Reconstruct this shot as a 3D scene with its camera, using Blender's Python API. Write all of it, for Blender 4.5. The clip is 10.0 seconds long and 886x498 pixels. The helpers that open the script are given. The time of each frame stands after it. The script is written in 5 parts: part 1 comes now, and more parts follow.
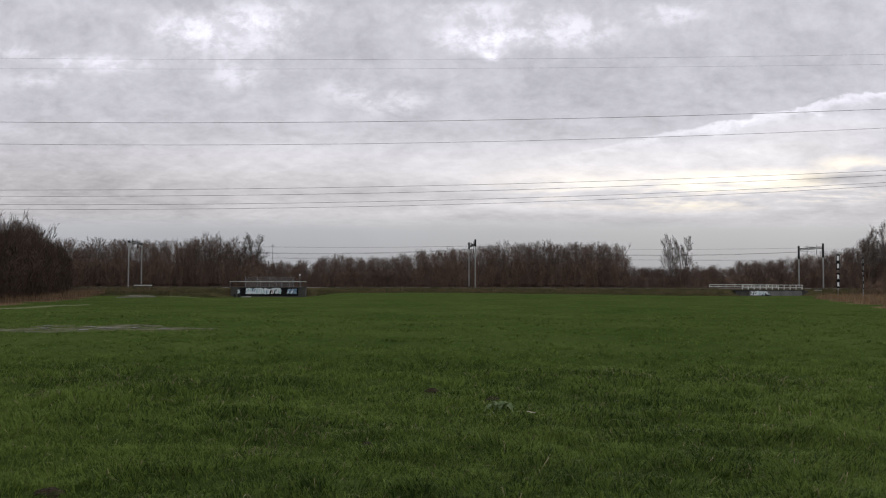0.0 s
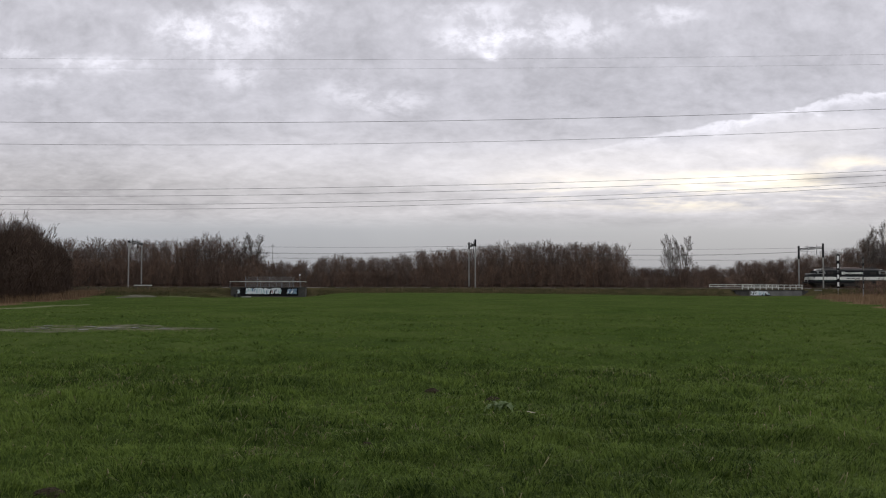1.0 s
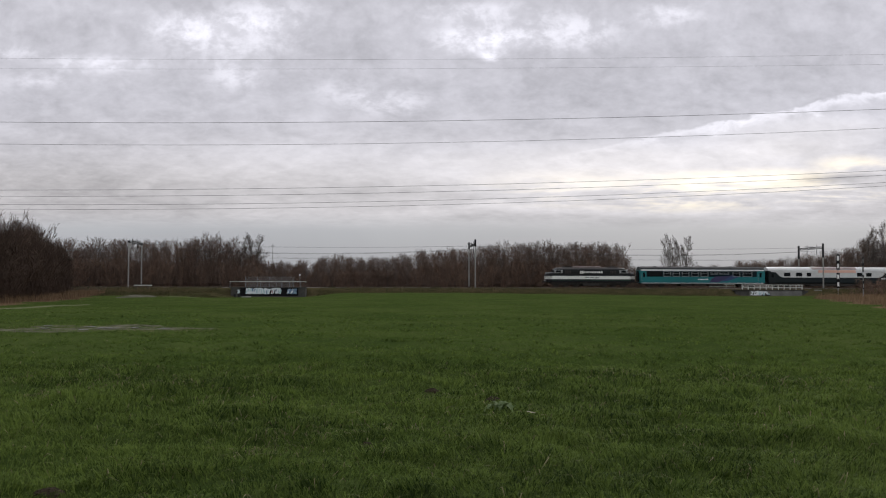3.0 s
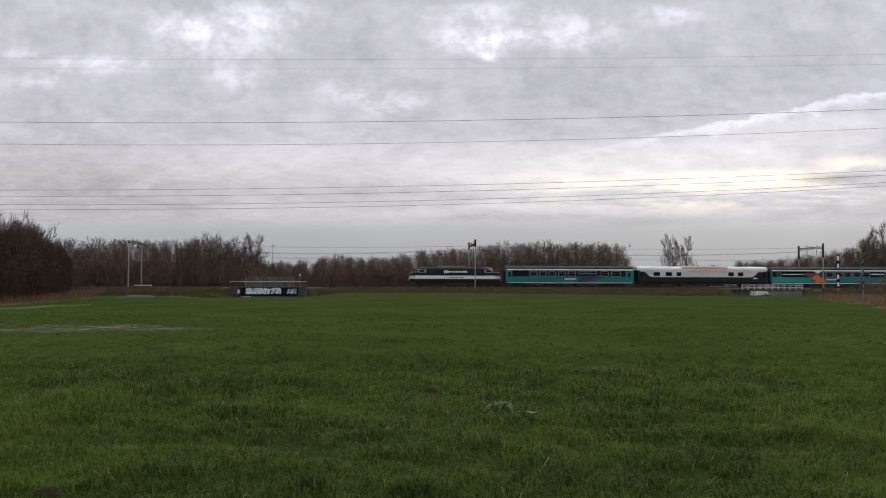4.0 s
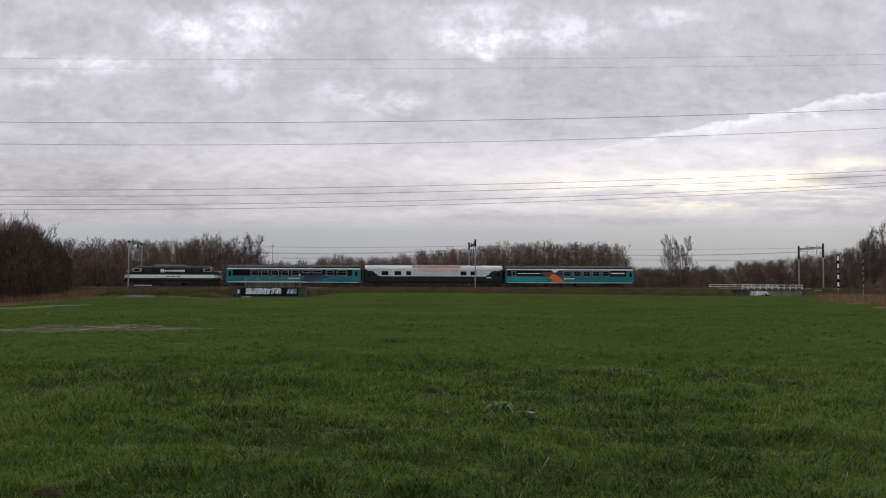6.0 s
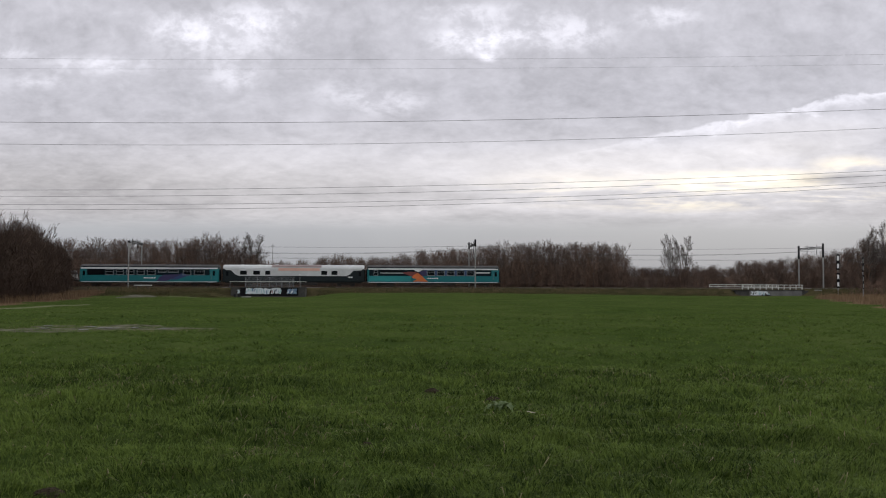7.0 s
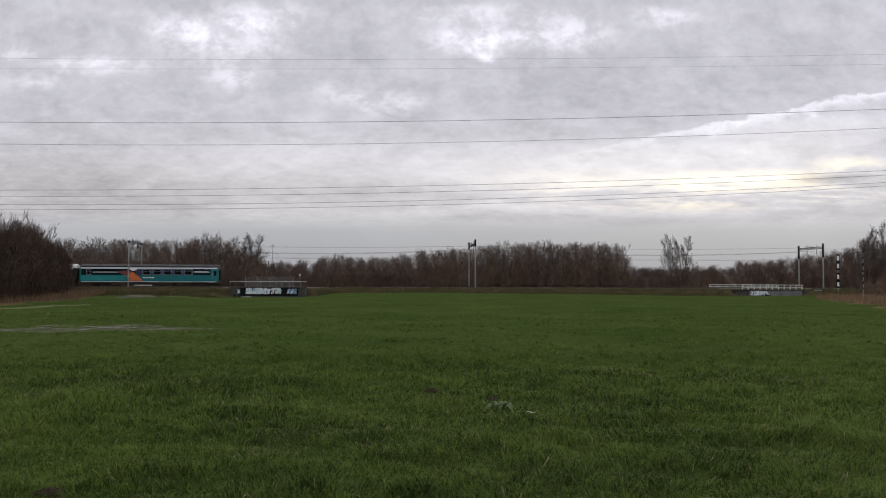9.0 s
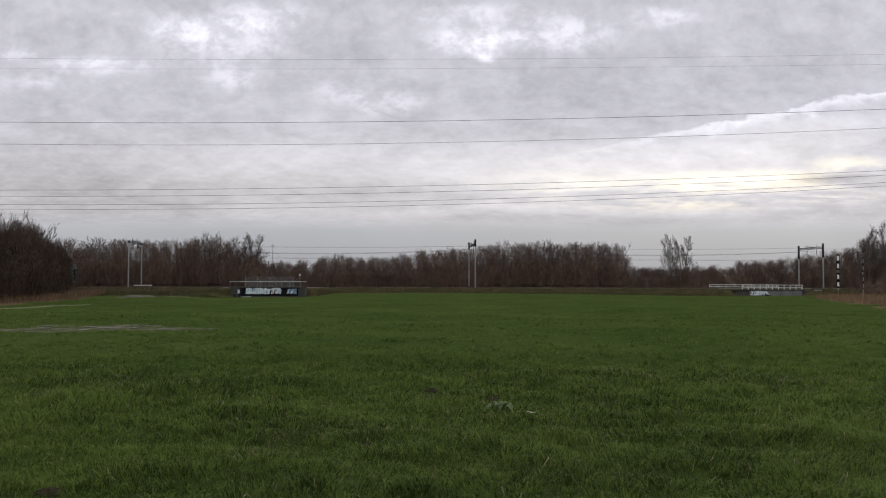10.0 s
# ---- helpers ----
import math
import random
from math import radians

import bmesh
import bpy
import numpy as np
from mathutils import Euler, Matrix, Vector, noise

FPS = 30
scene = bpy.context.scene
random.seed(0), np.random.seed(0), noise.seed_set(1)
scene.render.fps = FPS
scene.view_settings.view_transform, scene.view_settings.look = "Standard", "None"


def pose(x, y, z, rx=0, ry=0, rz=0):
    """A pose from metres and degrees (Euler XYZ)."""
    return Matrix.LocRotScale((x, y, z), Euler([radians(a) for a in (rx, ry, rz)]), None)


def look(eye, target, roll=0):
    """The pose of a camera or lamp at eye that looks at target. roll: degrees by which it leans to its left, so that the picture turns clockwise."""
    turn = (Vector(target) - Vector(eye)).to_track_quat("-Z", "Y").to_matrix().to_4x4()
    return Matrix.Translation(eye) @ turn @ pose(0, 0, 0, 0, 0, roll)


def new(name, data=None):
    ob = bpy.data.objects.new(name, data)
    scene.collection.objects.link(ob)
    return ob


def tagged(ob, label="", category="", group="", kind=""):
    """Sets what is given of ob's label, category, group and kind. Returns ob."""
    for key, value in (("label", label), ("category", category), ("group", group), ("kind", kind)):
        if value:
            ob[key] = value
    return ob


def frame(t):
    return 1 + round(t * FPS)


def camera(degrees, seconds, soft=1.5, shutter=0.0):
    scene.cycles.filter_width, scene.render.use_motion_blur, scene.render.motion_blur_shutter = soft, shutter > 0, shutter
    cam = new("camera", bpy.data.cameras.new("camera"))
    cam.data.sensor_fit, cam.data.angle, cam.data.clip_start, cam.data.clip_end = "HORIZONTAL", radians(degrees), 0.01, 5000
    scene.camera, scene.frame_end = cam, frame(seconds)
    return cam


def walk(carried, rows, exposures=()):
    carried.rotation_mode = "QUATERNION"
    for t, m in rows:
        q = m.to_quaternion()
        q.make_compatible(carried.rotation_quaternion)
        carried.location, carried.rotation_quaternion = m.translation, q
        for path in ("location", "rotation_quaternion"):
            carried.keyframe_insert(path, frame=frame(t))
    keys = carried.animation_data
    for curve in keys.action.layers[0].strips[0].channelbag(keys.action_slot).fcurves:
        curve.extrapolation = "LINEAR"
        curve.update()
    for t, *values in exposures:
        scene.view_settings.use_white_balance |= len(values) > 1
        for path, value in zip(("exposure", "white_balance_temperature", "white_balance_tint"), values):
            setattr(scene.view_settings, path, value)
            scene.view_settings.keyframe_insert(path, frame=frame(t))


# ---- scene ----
cam = camera(51.65, 10.0, soft=1.1, shutter=0.15)
EYE = (0.0, 0.0, 1.45)
VIEW = look(EYE, (0.0, 100.0, 5.40), 0.13)
walk(cam, [(0.0, VIEW), (10.0, VIEW)], exposures=[(0.0, 0.3), (10.0, 0.3)])

# ---------------- world, sun ----------------
SUN_ELEVATION, SUN_AZIMUTH = 31.0, 19.0
world = bpy.data.worlds.new("overcast_sky")
scene.world = world
world.use_nodes = True
wn, wl = world.node_tree.nodes, world.node_tree.links
wn.clear()
w_out = wn.new("ShaderNodeOutputWorld")
w_bg = wn.new("ShaderNodeBackground")
w_sky = wn.new("ShaderNodeTexSky")
w_sky.sky_type = "NISHITA"
w_sky.sun_disc = False
w_sky.sun_elevation, w_sky.sun_rotation = radians(SUN_ELEVATION), radians(SUN_AZIMUTH)
w_sky.dust_density = 3.0
w_co = wn.new("ShaderNodeTexCoord")
w_noise = wn.new("ShaderNodeTexNoise")
w_noise.inputs["Scale"].default_value, w_noise.inputs["Detail"].default_value = 2.2, 6.0
w_ramp = wn.new("ShaderNodeValToRGB")
w_ramp.color_ramp.elements[0].position, w_ramp.color_ramp.elements[1].position = 0.30, 0.72
w_ramp.color_ramp.elements[0].color = (4.18, 4.34, 4.72, 1)
w_ramp.color_ramp.elements[1].color = (5.45, 5.58, 5.92, 1)
w_mix = wn.new("ShaderNodeMixRGB")
w_mix.inputs[0].default_value = 0.96
w_bg.inputs["Strength"].default_value = 0.120
wl.new(w_co.outputs["Generated"], w_noise.inputs["Vector"])
wl.new(w_noise.outputs["Fac"], w_ramp.inputs["Fac"])
wl.new(w_sky.outputs["Color"], w_mix.inputs[1])
wl.new(w_ramp.outputs["Color"], w_mix.inputs[2])
# duller haze low over the horizon
w_sep = wn.new("ShaderNodeSeparateXYZ")
w_low = wn.new("ShaderNodeMapRange")
w_low.inputs["From Min"].default_value, w_low.inputs["From Max"].default_value = 0.03, 0.16
w_low.inputs["To Min"].default_value, w_low.inputs["To Max"].default_value = 0.58, 1.0
w_dim = wn.new("ShaderNodeMixRGB")
w_dim.blend_type = "MULTIPLY"
w_dim.inputs[0].default_value = 1.0
wl.new(w_co.outputs["Generated"], w_sep.inputs[0])
wl.new(w_sep.outputs["Z"], w_low.inputs["Value"])
wl.new(w_mix.outputs["Color"], w_dim.inputs[1])
wl.new(w_low.outputs[0], w_dim.inputs[2])
wl.new(w_dim.outputs["Color"], w_bg.inputs["Color"])
wl.new(w_bg.outputs["Background"], w_out.inputs["Surface"])

sun = new("sun", bpy.data.lights.new("sun", "SUN"))
sun.data.energy, sun.data.angle, sun.data.color = 0.6, radians(20), (1.0, 0.96, 0.9)
e_, a_ = radians(SUN_ELEVATION), radians(SUN_AZIMUTH)
sun.matrix_basis = look((Vector((math.sin(a_) * math.cos(e_), math.cos(a_) * math.cos(e_), math.sin(e_))) * 300), (0, 0, 0))

# ---------------- materials ----------------
def srgb(r, g, b):
    return tuple(((c / 255) / 12.92 if c / 255 <= 0.04045 else ((c / 255 + 0.055) / 1.055) ** 2.4) for c in (r, g, b))


def mat(name, a, b=None, scale=1.0, rough=0.7, metal=0.0, bump=0.0, bump_scale=None, fine=None, island=False, piece=False, spec=0.5, thin=0.0):
    """Two-colour noise at two scales over a principled surface. a, b: linear colours."""
    m = bpy.data.materials.new(name)
    m.use_nodes = True
    n, l = m.node_tree.nodes, m.node_tree.links
    p = n["Principled BSDF"]
    p.inputs["Roughness"].default_value, p.inputs["Metallic"].default_value = rough, metal
    p.inputs["Specular IOR Level"].default_value = spec
    b = b or tuple(c * 0.7 for c in a)
    co = n.new("ShaderNodeTexCoord")
    big = n.new("ShaderNodeTexNoise")
    big.inputs["Scale"].default_value, big.inputs["Detail"].default_value = scale, 5
    l.new(co.outputs["Object"], big.inputs["Vector"])
    small = n.new("ShaderNodeTexNoise")
    small.inputs["Scale"].default_value, small.inputs["Detail"].default_value = fine or scale * 9, 4
    l.new(co.outputs["Object"], small.inputs["Vector"])
    add = n.new("ShaderNodeMath")
    add.operation = "MULTIPLY_ADD"
    l.new(small.outputs["Fac"], add.inputs[0])
    add.inputs[1].default_value = 0.5
    l.new(big.outputs["Fac"], add.inputs[2])
    fac = add.outputs[0]
    if island or piece:
        g = n.new("ShaderNodeNewGeometry" if island else "ShaderNodeObjectInfo")
        more = n.new("ShaderNodeMath")
        more.operation = "MULTIPLY_ADD"
        l.new(g.outputs["Random Per Island" if island else "Random"], more.inputs[0])
        more.inputs[1].default_value = 0.55
        l.new(fac, more.inputs[2])
        shift = n.new("ShaderNodeMath")
        shift.operation = "SUBTRACT"
        l.new(more.outputs[0], shift.inputs[0])
        shift.inputs[1].default_value = 0.27
        fac = shift.outputs[0]
    ramp = n.new("ShaderNodeValToRGB")
    ramp.color_ramp.elements[0].position, ramp.color_ramp.elements[1].position = 0.5, 1.0
    ramp.color_ramp.elements[0].color, ramp.color_ramp.elements[1].color = (*b, 1), (*a, 1)
    l.new(fac, ramp.inputs["Fac"])
    l.new(ramp.outputs["Color"], p.inputs["Base Color"])
    if bump:
        bp = n.new("ShaderNodeBump")
        bp.inputs["Strength"].default_value = bump
        bp.inputs["Distance"].default_value = 0.05
        if bump_scale:
            t = n.new("ShaderNodeTexNoise")
            t.inputs["Scale"].default_value, t.inputs["Detail"].default_value = bump_scale, 5
            l.new(co.outputs["Object"], t.inputs["Vector"])
            l.new(t.outputs["Fac"], bp.inputs["Height"])
        else:
            l.new(small.outputs["Fac"], bp.inputs["Height"])
        l.new(bp.outputs["Normal"], p.inputs["Normal"])
    if thin:
        # light passes through thin blades
        tr = n.new("ShaderNodeBsdfTranslucent")
        l.new(ramp.outputs["Color"], tr.inputs["Color"])
        mx = n.new("ShaderNodeMixShader")
        mx.inputs[0].default_value = thin
        l.new(p.outputs[0], mx.inputs[1])
        l.new(tr.outputs[0], mx.inputs[2])
        l.new(mx.outputs[0], n["Material Output"].inputs["Surface"])
    return m


M_FIELD = mat("meadow_soil_and_sward", (0.076, 0.098, 0.029), (0.035, 0.058, 0.014), 0.13, 0.95, spec=0.0, bump=0.5, fine=1.3, bump_scale=7.0)
M_ROUGH = mat("rough_bank_grass", (0.085, 0.068, 0.036), (0.032, 0.032, 0.014), 0.35, 0.95, bump=0.8, fine=3.0, spec=0.0)
M_DRY = mat("dry_reed_ground", (0.184, 0.126, 0.077), (0.100, 0.068, 0.040), 0.4, 0.95, bump=0.8, fine=3.0, spec=0.0)
M_FLOOR = mat("wood_floor_litter", (0.043, 0.031, 0.020), (0.021, 0.017, 0.012), 0.4, 0.95, bump=0.5, spec=0.1)
M_BLADE = mat("grass_blade", (0.169, 0.231, 0.049), (0.022, 0.041, 0.008), 0.35, 0.75, island=True, spec=0.08, thin=0.4)
M_TUFT = mat("dull_tuft_grass", (0.101, 0.090, 0.042), (0.034, 0.035, 0.014), 0.3, 0.75, island=True, spec=0.05)
M_REED = mat("dead_reed_stalk", (0.275, 0.184, 0.111), (0.131, 0.088, 0.050), 0.5, 0.8, island=True, spec=0.05)
# slightly darker reed colour for the left bed
M_DARKREED = mat("darker_dead_reed", (0.239, 0.156, 0.095), (0.108, 0.074, 0.045), 0.5, 0.85, island=True, spec=0.05)
M_STRAW = mat("bleached_straw", (0.289, 0.249, 0.136), (0.136, 0.112, 0.056), 0.8, 0.8, island=True, spec=0.15)
M_TWIG = mat("bare_twig", (0.189, 0.130, 0.102), (0.095, 0.065, 0.051), 0.08, 0.9, island=True, spec=0.05)
M_SHRUB = mat("red_brown_twig", (0.233, 0.149, 0.107), (0.116, 0.079, 0.060), 0.08, 0.9, island=True, spec=0.05)
# near wood's twigs: backlit, dense shade put into a darker colour
M_NEAR = mat("shade_darkened_twig", (0.110, 0.076, 0.060), (0.047, 0.034, 0.027), 0.08, 0.9, island=True, spec=0.03)
M_TWIG_GREY = mat("grey_twig", (0.184, 0.152, 0.136), (0.088, 0.072, 0.064), 0.15, 0.9, island=True, spec=0.1)
M_BARK = mat("bark", (0.13, 0.11, 0.09), (0.05, 0.04, 0.035), 1.5, 0.9, bump=0.5)
M_CATKIN = mat("pale_seed_head", (0.46, 0.42, 0.38), (0.26, 0.22, 0.19), 0.8, 0.8, island=True, spec=0.15)
M_CONC_DARK = mat("sooty_concrete", (0.106, 0.102, 0.093), (0.047, 0.045, 0.041), 0.7, 0.9, bump=0.3, spec=0.1)
M_CONC_GREY = mat("stained_concrete", (0.24, 0.235, 0.22), (0.12, 0.117, 0.108), 0.7, 0.9, bump=0.3, spec=0.1)
M_CONC = mat("weathered_concrete", (0.33, 0.32, 0.30), (0.19, 0.185, 0.17), 0.6, 0.85, bump=0.3)
M_STEEL = mat("galvanised_steel", (0.34, 0.35, 0.36), (0.22, 0.23, 0.24), 0.5, 0.5, 0.6)
M_MAST = mat("mast_paint_grey", (0.40, 0.39, 0.36), (0.25, 0.24, 0.22), 0.5, 0.75)
M_DARKSTEEL = mat("dark_bare_steel", (0.026, 0.026, 0.027), (0.014, 0.014, 0.015), 0.8, 0.7, spec=0.2)
M_WIRE = mat("aluminium_cable", (0.300, 0.300, 0.315), (0.195, 0.195, 0.203), 0.5, 0.7, 0.0, spec=0.2)
M_CATENARY = mat("weathered_copper_wire", (0.075, 0.075, 0.072), (0.045, 0.045, 0.043), 0.5, 0.8, spec=0.1)
M_RAILPAINT = mat("white_rail_paint", (0.80, 0.80, 0.74), (0.58, 0.58, 0.52), 1.0, 0.6)
M_RAIL = mat("rail_steel", (0.16, 0.11, 0.085), (0.09, 0.06, 0.045), 1.0, 0.5, 0.6)
M_BALLAST = mat("ballast_stone", (0.145, 0.123, 0.106), (0.064, 0.053, 0.044), 1.2, 0.95, bump=0.9, fine=9)
M_SLEEPER = mat("sleeper_concrete", (0.24, 0.225, 0.20), (0.13, 0.12, 0.105), 1.2, 0.9, piece=True)
M_MUD = mat("wet_mud", (0.190, 0.180, 0.130), (0.040, 0.045, 0.020), 2.6, 0.8, bump=0.6, fine=5, spec=0.0)
M_SOIL = mat("molehill_soil", (0.060, 0.045, 0.028), (0.025, 0.020, 0.013), 6.0, 0.95, bump=0.8, spec=0.1)
M_WATER = mat("puddle_water", (0.10, 0.09, 0.075), (0.06, 0.055, 0.045), 1.0, 0.25, spec=0.3)
M_PATH = mat("trodden_path_sand", (0.15, 0.145, 0.075), (0.085, 0.105, 0.035), 0.8, 0.95, bump=0.4, spec=0.1)
M_GRAVEL = mat("grey_gravel", (0.152, 0.140, 0.116), (0.072, 0.074, 0.044), 0.5, 0.95, bump=0.5, spec=0.0)
M_WHITE = mat("white_enamel", (0.86, 0.86, 0.85), (0.74, 0.74, 0.72), 0.6, 0.45)
M_BLACK = mat("black_enamel", (0.012, 0.012, 0.013), (0.007, 0.007, 0.008), 0.6, 0.75, spec=0.12)
M_SPRAY_W = mat("white_spray_paint", (0.82, 0.86, 0.86), (0.64, 0.70, 0.72), 1.3, 0.6)
M_SPRAY_B = mat("blue_spray_paint", (0.22, 0.34, 0.46), (0.10, 0.16, 0.26), 1.3, 0.6)
M_SPRAY_C = mat("pale_cyan_spray_paint", (0.50, 0.68, 0.70), (0.34, 0.5, 0.54), 1.3, 0.6)
M_SPRAY_R = mat("pink_spray_paint", (0.55, 0.36, 0.34), (0.36, 0.22, 0.22), 1.3, 0.6)
# rolling stock
M_LOCO = mat("loco_black_paint", (0.013, 0.013, 0.014), (0.008, 0.008, 0.009), 0.3, 0.45, spec=0.18)
M_LOCO_ROOF = mat("loco_roof_grey", (0.075, 0.066, 0.06), (0.035, 0.032, 0.03), 0.6, 0.8)
M_CREAM = mat("cream_stripe_paint", (0.86, 0.86, 0.80), (0.72, 0.72, 0.66), 0.4, 0.4)
M_SILVER = mat("silver_cab_paint", (0.34, 0.34, 0.33), (0.22, 0.22, 0.21), 0.5, 0.45, 0.2)
M_TEAL = mat("teal_coach_paint", (0.015, 0.184, 0.195), (0.010, 0.136, 0.147), 0.25, 0.4, spec=0.3)
M_TEAL_PALE = mat("light_teal_paint", (0.035, 0.31, 0.30), (0.02, 0.22, 0.22), 0.25, 0.4, spec=0.3)
M_GREENLINE = mat("green_lining_paint", (0.012, 0.075, 0.042), (0.008, 0.05, 0.03), 0.4, 0.5)
M_NAVY = mat("dark_band_paint", (0.007, 0.018, 0.023), (0.005, 0.011, 0.014), 0.3, 0.5, spec=0.1)
M_PURPLE = mat("purple_swoosh_paint", (0.036, 0.027, 0.102), (0.021, 0.018, 0.066), 0.3, 0.4)
M_BLUEP = mat("deep_blue_paint", (0.025, 0.06, 0.16), (0.018, 0.04, 0.11), 0.3, 0.4)
M_ORANGE = mat("orange_flame_paint", (0.75, 0.20, 0.045), (0.55, 0.12, 0.03), 0.5, 0.4)
M_REDP = mat("dull_red_flame_paint", (0.24, 0.05, 0.04), (0.12, 0.03, 0.03), 0.5, 0.4)
M_COACH_ROOF = mat("coach_roof_grey", (0.114, 0.110, 0.106), (0.057, 0.057, 0.057), 0.5, 0.9, spec=0.1)
M_CWHITE = mat("white_coach_paint", (0.70, 0.70, 0.68), (0.52, 0.52, 0.50), 0.3, 0.4)
M_PEACH = mat("peach_glow_paint", (0.85, 0.52, 0.40), (0.72, 0.42, 0.32), 0.3, 0.45)
M_PINKROOF = mat("pinkish_roof_panel", (0.34, 0.26, 0.24), (0.20, 0.155, 0.145), 0.4, 0.6)
M_GREENBLACK = mat("black_green_paint", (0.014, 0.022, 0.023), (0.010, 0.014, 0.015), 0.3, 0.45, spec=0.2)
M_GLASS = mat("dark_coach_glass", (0.008, 0.010, 0.012), (0.005, 0.006, 0.007), 0.5, 0.15, spec=0.15)
M_WINFRAME = mat("aluminium_window_surround", (0.260, 0.279, 0.285), (0.186, 0.205, 0.211), 0.6, 0.45, 0.3)
M_UNDER = mat("dusty_underframe", (0.050, 0.042, 0.035), (0.02, 0.018, 0.016), 0.8, 0.9)
M_WHEEL = mat("worn_wheel_steel", (0.10, 0.085, 0.07), (0.05, 0.042, 0.036), 0.8, 0.6, 0.5)

# ---------------- mesh helpers ----------------
def part(name, bm, material, parent=None, label=""):
    """Links a bmesh as one mesh object under a thing or a part."""
    me = bpy.data.meshes.new(name)
    bm.to_mesh(me)
    bm.free()
    me.materials.append(material)
    ob = new(name, me)
    ob.parent = parent
    return tagged(ob, label) if label else ob


def thing(name, label, category, group="", kind="", at=None):
    ob = new(name)
    if at is not None:
        ob.matrix_basis = at
    return tagged(ob, label, category, group, kind)


def add_box(bm, x0, x1, y0, y1, z0, z1, bevel=0.0):
    vs = bmesh.ops.create_cube(bm, size=1.0)["verts"]
    for v in vs:
        v.co = Vector(((x0 + x1) / 2 + v.co.x * (x1 - x0), (y0 + y1) / 2 + v.co.y * (y1 - y0), (z0 + z1) / 2 + v.co.z * (z1 - z0)))
    if bevel:
        es = list({e for v in vs for e in v.link_edges})
        bmesh.ops.bevel(bm, geom=es, offset=bevel, segments=2, affect="EDGES", profile=0.5)
    return bm


def box(x0, x1, y0, y1, z0, z1, bevel=0.0):
    return add_box(bmesh.new(), x0, x1, y0, y1, z0, z1, bevel)


def add_tube(bm, a, b, r0, r1=None, sides=6):
    a, b = Vector(a), Vector(b)
    m = Matrix.Translation((a + b) / 2) @ (b - a).to_track_quat("Z", "Y").to_matrix().to_4x4()
    bmesh.ops.create_cone(bm, cap_ends=True, segments=sides, radius1=r0, radius2=r0 if r1 is None else r1, depth=(b - a).length, matrix=m)
    return bm


def tube(a, b, r0, r1=None, sides=8):
    return add_tube(bmesh.new(), a, b, r0, r1, sides)


def add_prism(bm, outline, y0, y1):
    """Outline of (x, z) pairs drawn out from y0 to y1."""
    a = [bm.verts.new((x, y0, z)) for x, z in outline]
    b = [bm.verts.new((x, y1, z)) for x, z in outline]
    n = len(outline)
    bm.faces.new(a)
    bm.faces.new(b[::-1])
    for i in range(n):
        bm.faces.new((a[i], b[i], b[(i + 1) % n], a[(i + 1) % n]))
    bmesh.ops.recalc_face_normals(bm, faces=bm.faces)
    return bm


def prism(outline, y0, y1):
    return add_prism(bmesh.new(), outline, y0, y1)


def loft(sections):
    """A closed skin over equal rings of points, capped at both ends."""
    bm = bmesh.new()
    rings = [[bm.verts.new(p) for p in s] for s in sections]
    n = len(rings[0])
    for a, b in zip(rings, rings[1:]):
        for i in range(n):
            bm.faces.new((a[i], a[(i + 1) % n], b[(i + 1) % n], b[i]))
    bm.faces.new(rings[0])
    bm.faces.new(rings[-1][::-1])
    bmesh.ops.recalc_face_normals(bm, faces=bm.faces)
    return bm


def raw(name, verts, tris, materials, slots=None, smooth=False):
    """A mesh object from arrays of points and triangles or quads."""
    me = bpy.data.meshes.new(name)
    verts, tris = np.asarray(verts, np.float32), np.asarray(tris, np.int32)
    k = tris.shape[1]
    me.vertices.add(len(verts))
    me.vertices.foreach_set("co", verts.ravel())
    me.loops.add(tris.size)
    me.loops.foreach_set("vertex_index", tris.ravel())
    me.polygons.add(len(tris))
    me.polygons.foreach_set("loop_start", np.arange(0, tris.size, k, dtype=np.int32))
    for m in materials:
        me.materials.append(m)
    if slots is not None:
        me.polygons.foreach_set("material_index", np.asarray(slots, np.int32))
    me.polygons.foreach_set("use_smooth", np.full(len(tris), smooth))
    me.update(calc_edges=True)
    me.validate()
    return new(name, me)


# ---------------- lie of the land ----------------
SLANT = radians(5.16)
COS, SIN, TAN = math.cos(SLANT), math.sin(SLANT), math.tan(SLANT)
LINE_Y = 181.3          # the train's near side crosses the view axis here
RAIL_Z = 1.13


def ss(a, b, v):
    t = np.clip((v - a) / (b - a), 0, 1)
    return t * t * (3 - 2 * t)


def beyond(x, y):
    """Distance past the train's near side, square to the track."""
    return (y - LINE_Y - TAN * x) * COS


def on_track(s, off=0.0, z=0.0):
    """Point s metres along the line, off metres past the train's near side."""
    return Vector((s * COS - off * SIN, LINE_Y + s * SIN + off * COS, z))


LATTICE = np.random.default_rng(77).uniform(0, 1, (256, 256))


def lumps(x, y, cell, shift=0):
    """Smooth random field, 0 to 1, with lumps about a cell across."""
    u, v = x / cell + 37.3 + shift, y / cell + 11.9 + 2 * shift
    i, j = np.floor(u).astype(int), np.floor(v).astype(int)
    a, b = u - i, v - j
    a, b = a * a * (3 - 2 * a), b * b * (3 - 2 * b)
    q = lambda k, m: LATTICE[(i + k) % 256, (j + m) % 256]
    return (q(0, 0) * (1 - a) + q(1, 0) * a) * (1 - b) + (q(0, 1) * (1 - a) + q(1, 1) * a) * b


